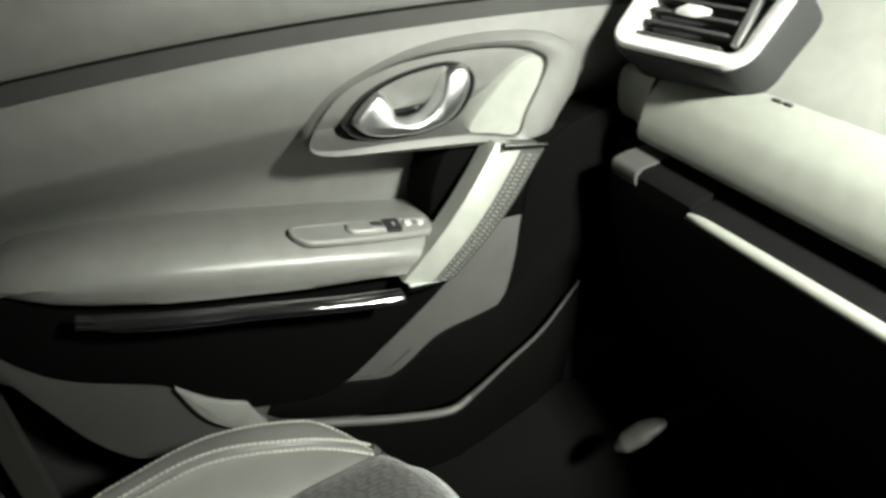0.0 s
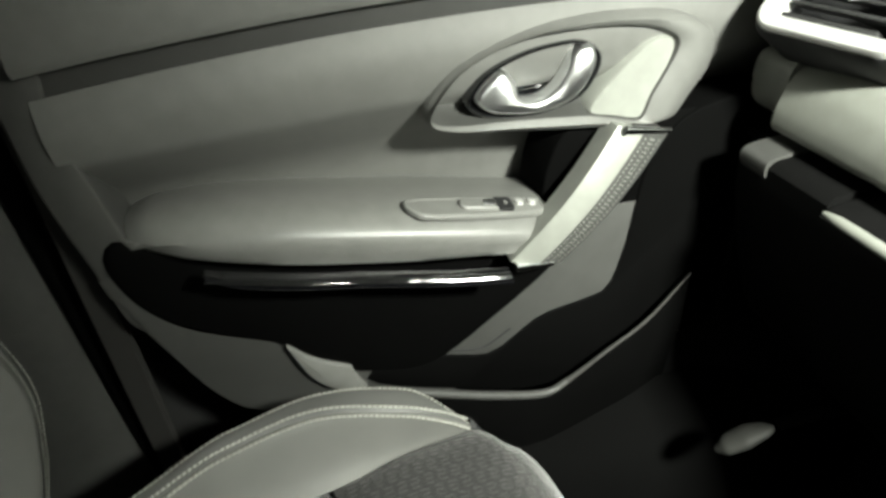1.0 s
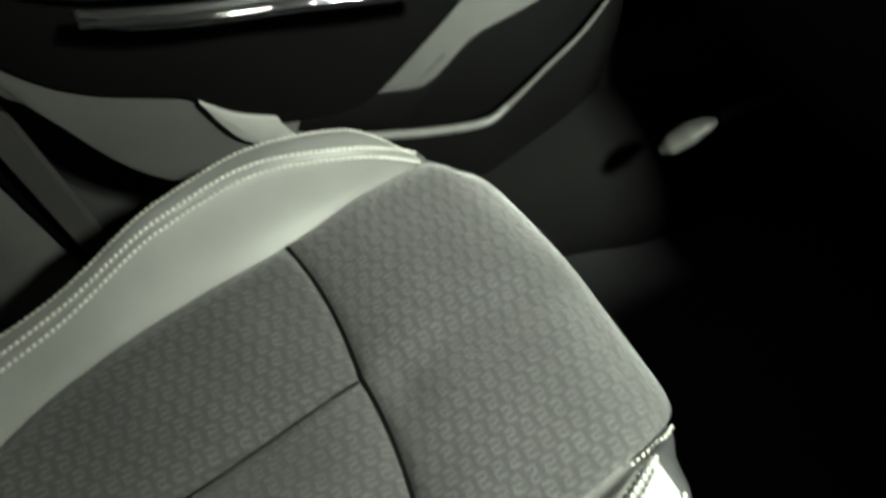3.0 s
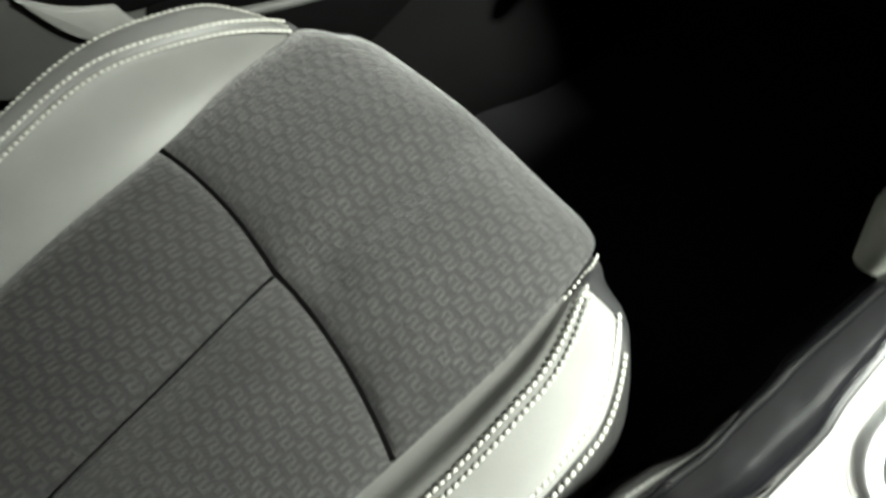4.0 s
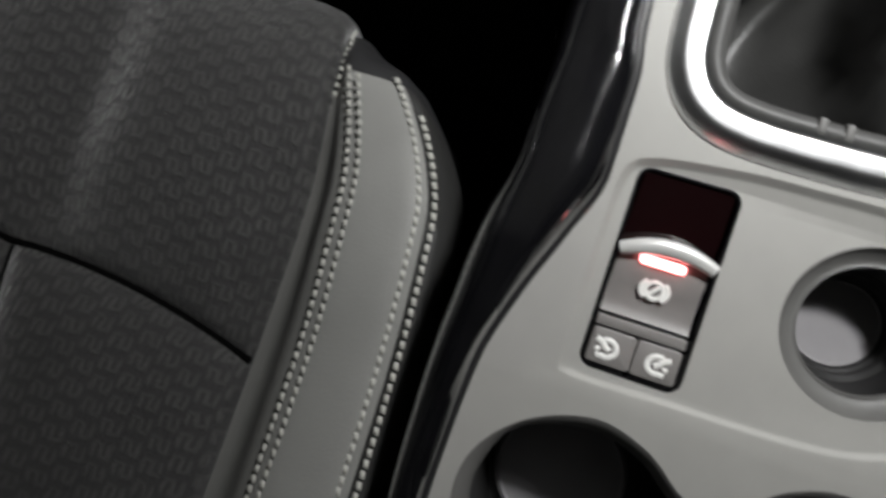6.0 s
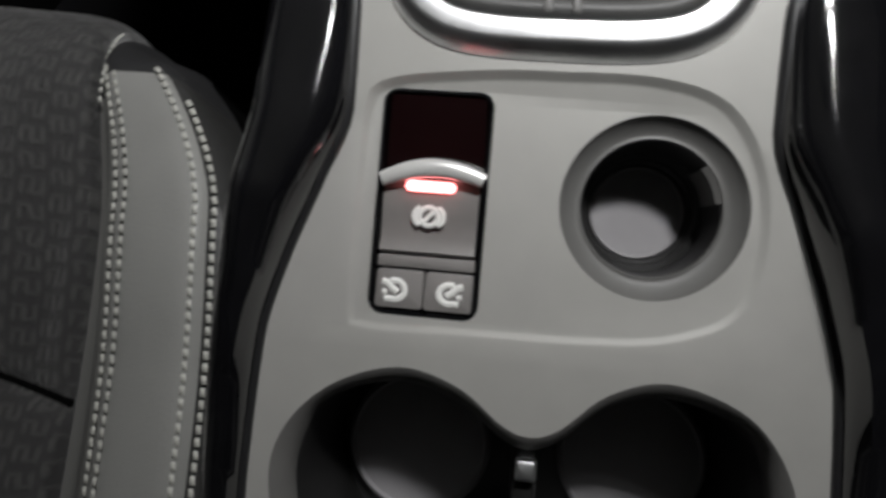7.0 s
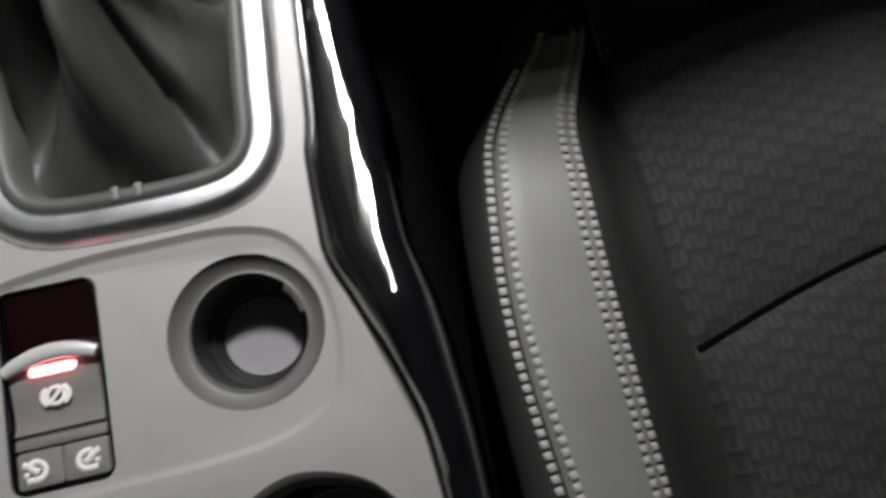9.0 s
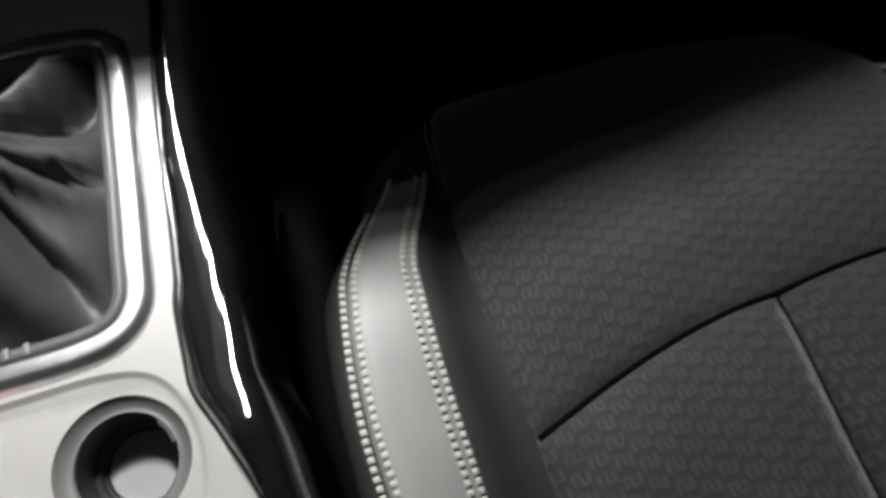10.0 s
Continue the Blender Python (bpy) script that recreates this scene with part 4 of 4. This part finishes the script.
prism((-.672, .150, .583), (-.682, .270, .712), [(-.03, -.004, 0), (.0, -.006, .003), (.006, .006, -.002), (.006, .020, -.008), (-.03, .020, -.008)], SATIN, "pull_bar", "pale satin door pull bar")
prism((-.674, .172, .576), (-.684, .294, .704), [(-.03, .0, 0), (.0065, -.002, .0), (.005, .018, -.006), (-.004, .033, -.012), (-.03, .036, -.012)], DOOR_HARD, "pull_bar_side", "perforated grey pull bar side")
dots = []
for t in np.linspace(.04, .96, 34):
    for k, o in enumerate((.004, .009, .014, .019)):
        c = np.array((-.674, .172, .576)) * (1 - t) + np.array((-.684, .294, .704)) * t
        x = c[0] + .010 * math.sin(math.pi * t) + .0062 - o * .09
        yy, zz = c[1] + o + (.002 if k % 2 else 0), c[2] - o * .36
        dots.append(loft([[(x + .0002, yy + .0011 * math.cos(q), zz + .0011 * math.sin(q)) for q in np.linspace(0, 2 * math.pi, 6, endpoint=False)], [(x + .0012, yy + .0008 * math.cos(q), zz + .0008 * math.sin(q)) for q in np.linspace(0, 2 * math.pi, 6, endpoint=False)]]))
v, f = joined(*dots)
tagged(door_part("dot_pattern", v, f, SATIN, "pale dot grid"), kind="stuff")
for lo, hi in (((-.672, .266, .714), (-.676, .322, .702)), ((-.664, .146, .582), (-.668, .192, .573))):
    p = [np.array(lo) * (1 - t) + np.array(hi) * t for t in np.linspace(0, 1, 8)]
    door_part("chrome_accent", *tube(p, np.linspace(.0052, .0022, 8), 10, flatten=(1, 0, 0), squash=.6), CHROME, "chrome end cap", sharp=60)

# seam across the lower panel
door_part("panel_seam", *tube(spline([(-.7155, .075, .44), (-.7155, .121, .43), (-.7155, .16, .45)], 16), .0013, 6), SKIRT)

# pillar and sill behind the door
pillar = thing("door_pillar", "dark plastic pillar and sill trim beside the door", "pillar trim", (-.76, -.38, .2), kind="structure")


def pillar_part(name, v, f, mat, label=""):
    b = np.array(pillar.location)
    return mesh_ob(name, [np.asarray(p, float) - b for p in v], f, mat, pillar, label)


g = np.array([[(x, y, z) for x, y in ((-.745, -.262), (-.752, -.29), (-.785, -.296))] for z in np.linspace(.25, .95, 20)])
pillar_part("door_edge", *slab(g, .01, (1, -1, 0)), DOOR_BASE, "charcoal door edge")
g = np.array([[(x - .03 * (z - .3), y - .06 * (z - .3), z) for x, y in ((-.80, -.285), (-.79, -.305), (-.775, -.325), (-.765, -.36), (-.77, -.45), (-.80, -.60))] for z in np.linspace(.20, 1.30, 24)])
pillar_part("pillar_trim", *slab(g, .01, (1, 0, 0)), DOOR_HARD, "grey lower pillar trim")
pillar_part("rubber_seal", *tube([(-.782 - .03 * (z - .3), -.298 - .05 * (z - .3), z) for z in np.linspace(.25, 1.0, 30)], .013, 12, flatten=(0, 1, 0)), SHADE_BLACK, "black rubber door seal")
pillar_part("sill_plate", *box(-.80, -.62, .20, -.70, -.33, .265, .012), SILVER_PAINT, "pale bright sill trim")

# ---------- dashboard ----------
dash = thing("dashboard", "grey car dashboard with pale band, vent and black glovebox", "dashboard", (-.3, .55, .3))
HB = np.array(dash.location)


def dash_part(name, v, f, mat, label="", sharp=40, parent=None):
    return mesh_ob(name, [np.asarray(p, float) - HB for p in v], f, mat, parent or dash, label, sharp=sharp)


def extrude_x(profile, x0, x1, n=24):
    prof = spline(profile, 40)
    return np.array([[(x, y, z) for y, z in prof] for x in np.linspace(x0, x1, n)])


dash_part("upper_pad", *slab(extrude_x([(.469, .767), (.476, .780), (.50, .808), (.56, .865), (.66, .905), (.85, .93)], -.69, .60), .02, (0, -1, 1)), DASH_TOP, "grained grey upper dash pad")
dash_part("band", *slab(extrude_x([(.475, .772), (.453, .766), (.433, .749), (.424, .730), (.420, .710), (.424, .695), (.455, .690)], -.648, .60), .012, (0, -1, 0)), DASH_BAND, "pale satin decorative band")
dash_part("band_end", *slab(extrude_x([(.452, .763), (.436, .760), (.431, .742), (.434, .715), (.446, .700), (.46, .694)], -.700, -.650, 8), .012, (0, -1, 0)), DASH_TOP, "grey dash end cap")
dash_part("shadow_gap", *slab(extrude_x([(.455, .700), (.475, .69), (.475, .680), (.44, .674)], -.70, .60), .01, (0, -1, 0)), DASH_LOW)
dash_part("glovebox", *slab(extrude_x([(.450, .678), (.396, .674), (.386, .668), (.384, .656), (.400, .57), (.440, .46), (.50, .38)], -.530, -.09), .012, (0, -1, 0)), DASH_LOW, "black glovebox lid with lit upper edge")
# Pale tube paints the light caught on the lid's upper edge.
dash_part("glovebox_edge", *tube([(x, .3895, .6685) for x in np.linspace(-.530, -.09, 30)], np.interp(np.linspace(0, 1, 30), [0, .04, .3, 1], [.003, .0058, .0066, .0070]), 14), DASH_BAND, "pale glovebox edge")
dash_part("side_panel", *slab(extrude_x([(.450, .682), (.402, .679), (.395, .667), (.402, .61), (.450, .46), (.52, .38)], -.654, -.534, 8), .012, (0, -1, 0)), DASH_LOW, "black dash side panel")
dash_part("side_cap", *slab(extrude_x([(.440, .686), (.398, .682), (.391, .671), (.396, .658)], -.650, -.612, 8), .006, (0, -1, 0)), DOOR_HARD, "grey dash corner cap")
dash_part("end_wall", *box(-.705, .46, .38, -.69, .95, .80, .004), SHADE_BLACK)

# Unseen cowl, stretched rearwards to cast the shadow on the driver seat.
cowl = []
for x in np.linspace(.155, .82, 26):
    e = .212 + (x - .236) * .10
    cowl.append([(x, y, z) for y, z in spline([(.46, .66), (e + .10, .70), (e + .012, .755), (e, .78), (e + .02, .80), (e + .12, .83), (.60, .89)], 30)])
dash_part("instrument_cowl", *slab(np.array(cowl), .012, (0, -1, 1)), DASH_LOW, "black instrument cowl")

# Unseen stack; its top overhangs to throw shade on the deck's front.
stack = [[(sx * w, y, z) for sx in (-1, -.97, -.6, 0, .6, .97, 1)] for w, y, z in ((.128, .345, .50), (.130, .328, .60), (.132, .302, .70), (.132, .272, .755), (.130, .272, .775), (.128, .295, .793), (.125, .47, .82))]
dash_part("centre_stack", *slab(np.array(stack), .02, (0, -1, .3)), DASH_LOW, "black centre stack")
for sx in (-1, 1):
    dash_part("stack_side", *slab(np.array([[(sx * .130, y, z) for y in (e, .40, .48)] for e, z in ((.350, .45), (.330, .60), (.304, .70), (.275, .755))]), .006, (sx, 0, 0)), DASH_LOW)

for x in (-.522, -.510):
    dash_part("pad_marking", *box(x - .0045, .4630, .7680, x + .0045, .4660, .7725, .0006), BELT)

# air vent standing at the end of the dash
vent = dash_part("air_vent", [], [], GLOSS)
vent.matrix_basis = Matrix.Translation(Vector((-.600, .446, .822)) - Vector(HB)) @ pose(0, 0, 0, 54, 0, 14)
vo = rounded(-.078, -.042, .070, .052, .024, 8)
vo[:, 0] += (vo[:, 1]) * .18
mesh_ob("vent_housing", *loft([flat(inset(vo, -.004), -.06), flat(inset(vo, -.004), .012), flat(inset(vo, -.001), .018), flat(inset(vo, .012), .018), flat(inset(vo, .014), -.02)], cap=(True, True)), SKIRT, vent, "black vent housing")
mesh_ob("vent_bezel", *loft([flat(inset(vo, .0), .014), flat(inset(vo, .0005), .021), flat(inset(vo, .004), .0245), flat(inset(vo, .011), .0235), flat(inset(vo, .0175), .016), flat(inset(vo, .019), .004)], cap=(False, False)), SILVER_PAINT, vent, "bright silver vent frame", sharp=50)
for k in range(5):
    y = -.018 + k * .0125
    mesh_ob("vent_slat", *box(-.058 + y * .18, y - .0055, .004, .032 + y * .18, y - .0015, .0155, .0015), RUBBER, vent)
mesh_ob("vent_wheel", *box(.038, -.018, .0, .046, .03, .0175, .002), CHROME_SATIN, vent, "ribbed vent wheel")
mesh_ob("vent_slider", *tube([(-.028, .004, .0165), (-.018, .006, .0185), (-.006, .006, .0185), (.006, .008, .0165)], [.003, .006, .006, .003], 10, squash=.5), SILVER_PAINT, vent, "silver vent slider")

# ---------- footwell, floor and shell of the cabin ----------
floor = mesh_ob("floor", *slab(np.array([[(x, y, .10 + .015 * math.sin(x * 9 + y * 7) + max(0, y - .62) * .9) for x in np.linspace(-.82, .82, 50)] for y in np.linspace(-.9, 1.0, 60)]), .02, (0, 0, 1)), CARPET)
tagged(floor, "black carpet car floor", "floor", kind="structure")
# Invented arm and tab stand in for an unidentified pale spot.
dash_part("standin_arm", *tube(spline([(-.50, .50, .40), (-.515, .455, .392), (-.525, .415, .378)], 14), .009, 10, squash=.5), DASH_LOW)
dash_part("standin_tab", *tube(spline([(-.521, .405, .382), (-.529, .388, .371), (-.538, .368, .353), (-.545, .354, .338)], 22), np.interp(np.linspace(0, 1, 22), [0, .15, .45, .8, 1], [.004, .011, .0165, .015, .006]), 16, squash=.6), DOOR_BASE_PALE, "pale plastic tab hanging under the dash", sharp=60)
kp = mesh_ob("kick_panel", *slab(np.array([[(x, y, z) for z in np.linspace(.1, .62, 10)] for x, y in ((-.73, .40), (-.70, .50), (-.66, .56), (-.62, .62), (-.60, .80))]), .01, (1, -1, 0)), CARPET_SIDE)
tagged(kp, "black carpeted footwell side panel", "trim", kind="structure")
# The footwell's shade is put into this cover's near-black colour.
sill_run = []
for y in np.linspace(.02, .80, 24):
    x = float(pchip([.0, .28, .43, .54, .70, .80], [-.62, -.595, -.560, -.558, -.590, -.61], [y])[0])
    sill_run.append([(x, y, .085), (x - .003, y, .125), (x - .018, y, .175), (x - .050, y, .225), (min(-.66, x - .10), y, .265), (-.715, y, .285)])
sill = mesh_ob("inner_sill", *slab(np.array([spline(r, 18) for r in sill_run]), .008, (1, 0, 1)), SHADE_BLACK, sharp=60)
tagged(sill, "sill cover along the footwell, near-black for the shade there", "trim", kind="structure")

def shell(name, x0, y0, z0, x1, y1, z1, mat, label):
    return tagged(mesh_ob(name, *box(x0, y0, z0, x1, y1, z1, .01), mat), label, "cabin wall", kind="structure")


shell("ceiling", -.85, -1.4, 1.31, .85, .60, 1.37, LINER, "pale grey fabric headliner")
shell("wall_left", -.88, -1.4, .95, -.84, .60, 1.37, WALL, "dark side of the cabin at night")
shell("wall_left_low", -.90, -1.4, .05, -.82, 1.2, .95, WALL, "dark lower side of the cabin")
shell("wall_right", .84, -1.4, .05, .90, 1.04, .93, WALL, "dark far side of the cabin")
shell("wall_rear", -.88, -1.42, .05, .88, -1.38, 1.37, WALL, "dark rear of the cabin")
shell("wall_front", -.88, 1.0, .05, .88, 1.04, .92, WALL, "dark bulkhead under the windscreen")

# Roof console and glowing lens are added around the unseen light.
added_roof_lamp = thing("added_roof_lamp", "added roof console around the unseen main light", "lamp", (.05, .37, 1.31))
mesh_ob("housing", *box(-.16, -.08, -.020, .16, .10, .0, .012), LINER, added_roof_lamp)
mesh_ob("lens", *box(.045, -.03, -.026, .155, .03, -.020, .003), LENS, added_roof_lamp)
# Added blockers: the hood dims the rear, the flap the passenger seat.
mesh_ob("hood", *box(.05, -.062, -.098, .20, -.050, -.018, .004), LINER, added_roof_lamp, "grey lamp hood")
mesh_ob("seat_shade_flap", *joined(box(-.016, -.062, -.174, .038, -.050, -.098, .004), box(-.042, -.062, -.106, .052, -.050, -.018, .004)), LINER, added_roof_lamp, "hanging flap of the lamp hood")
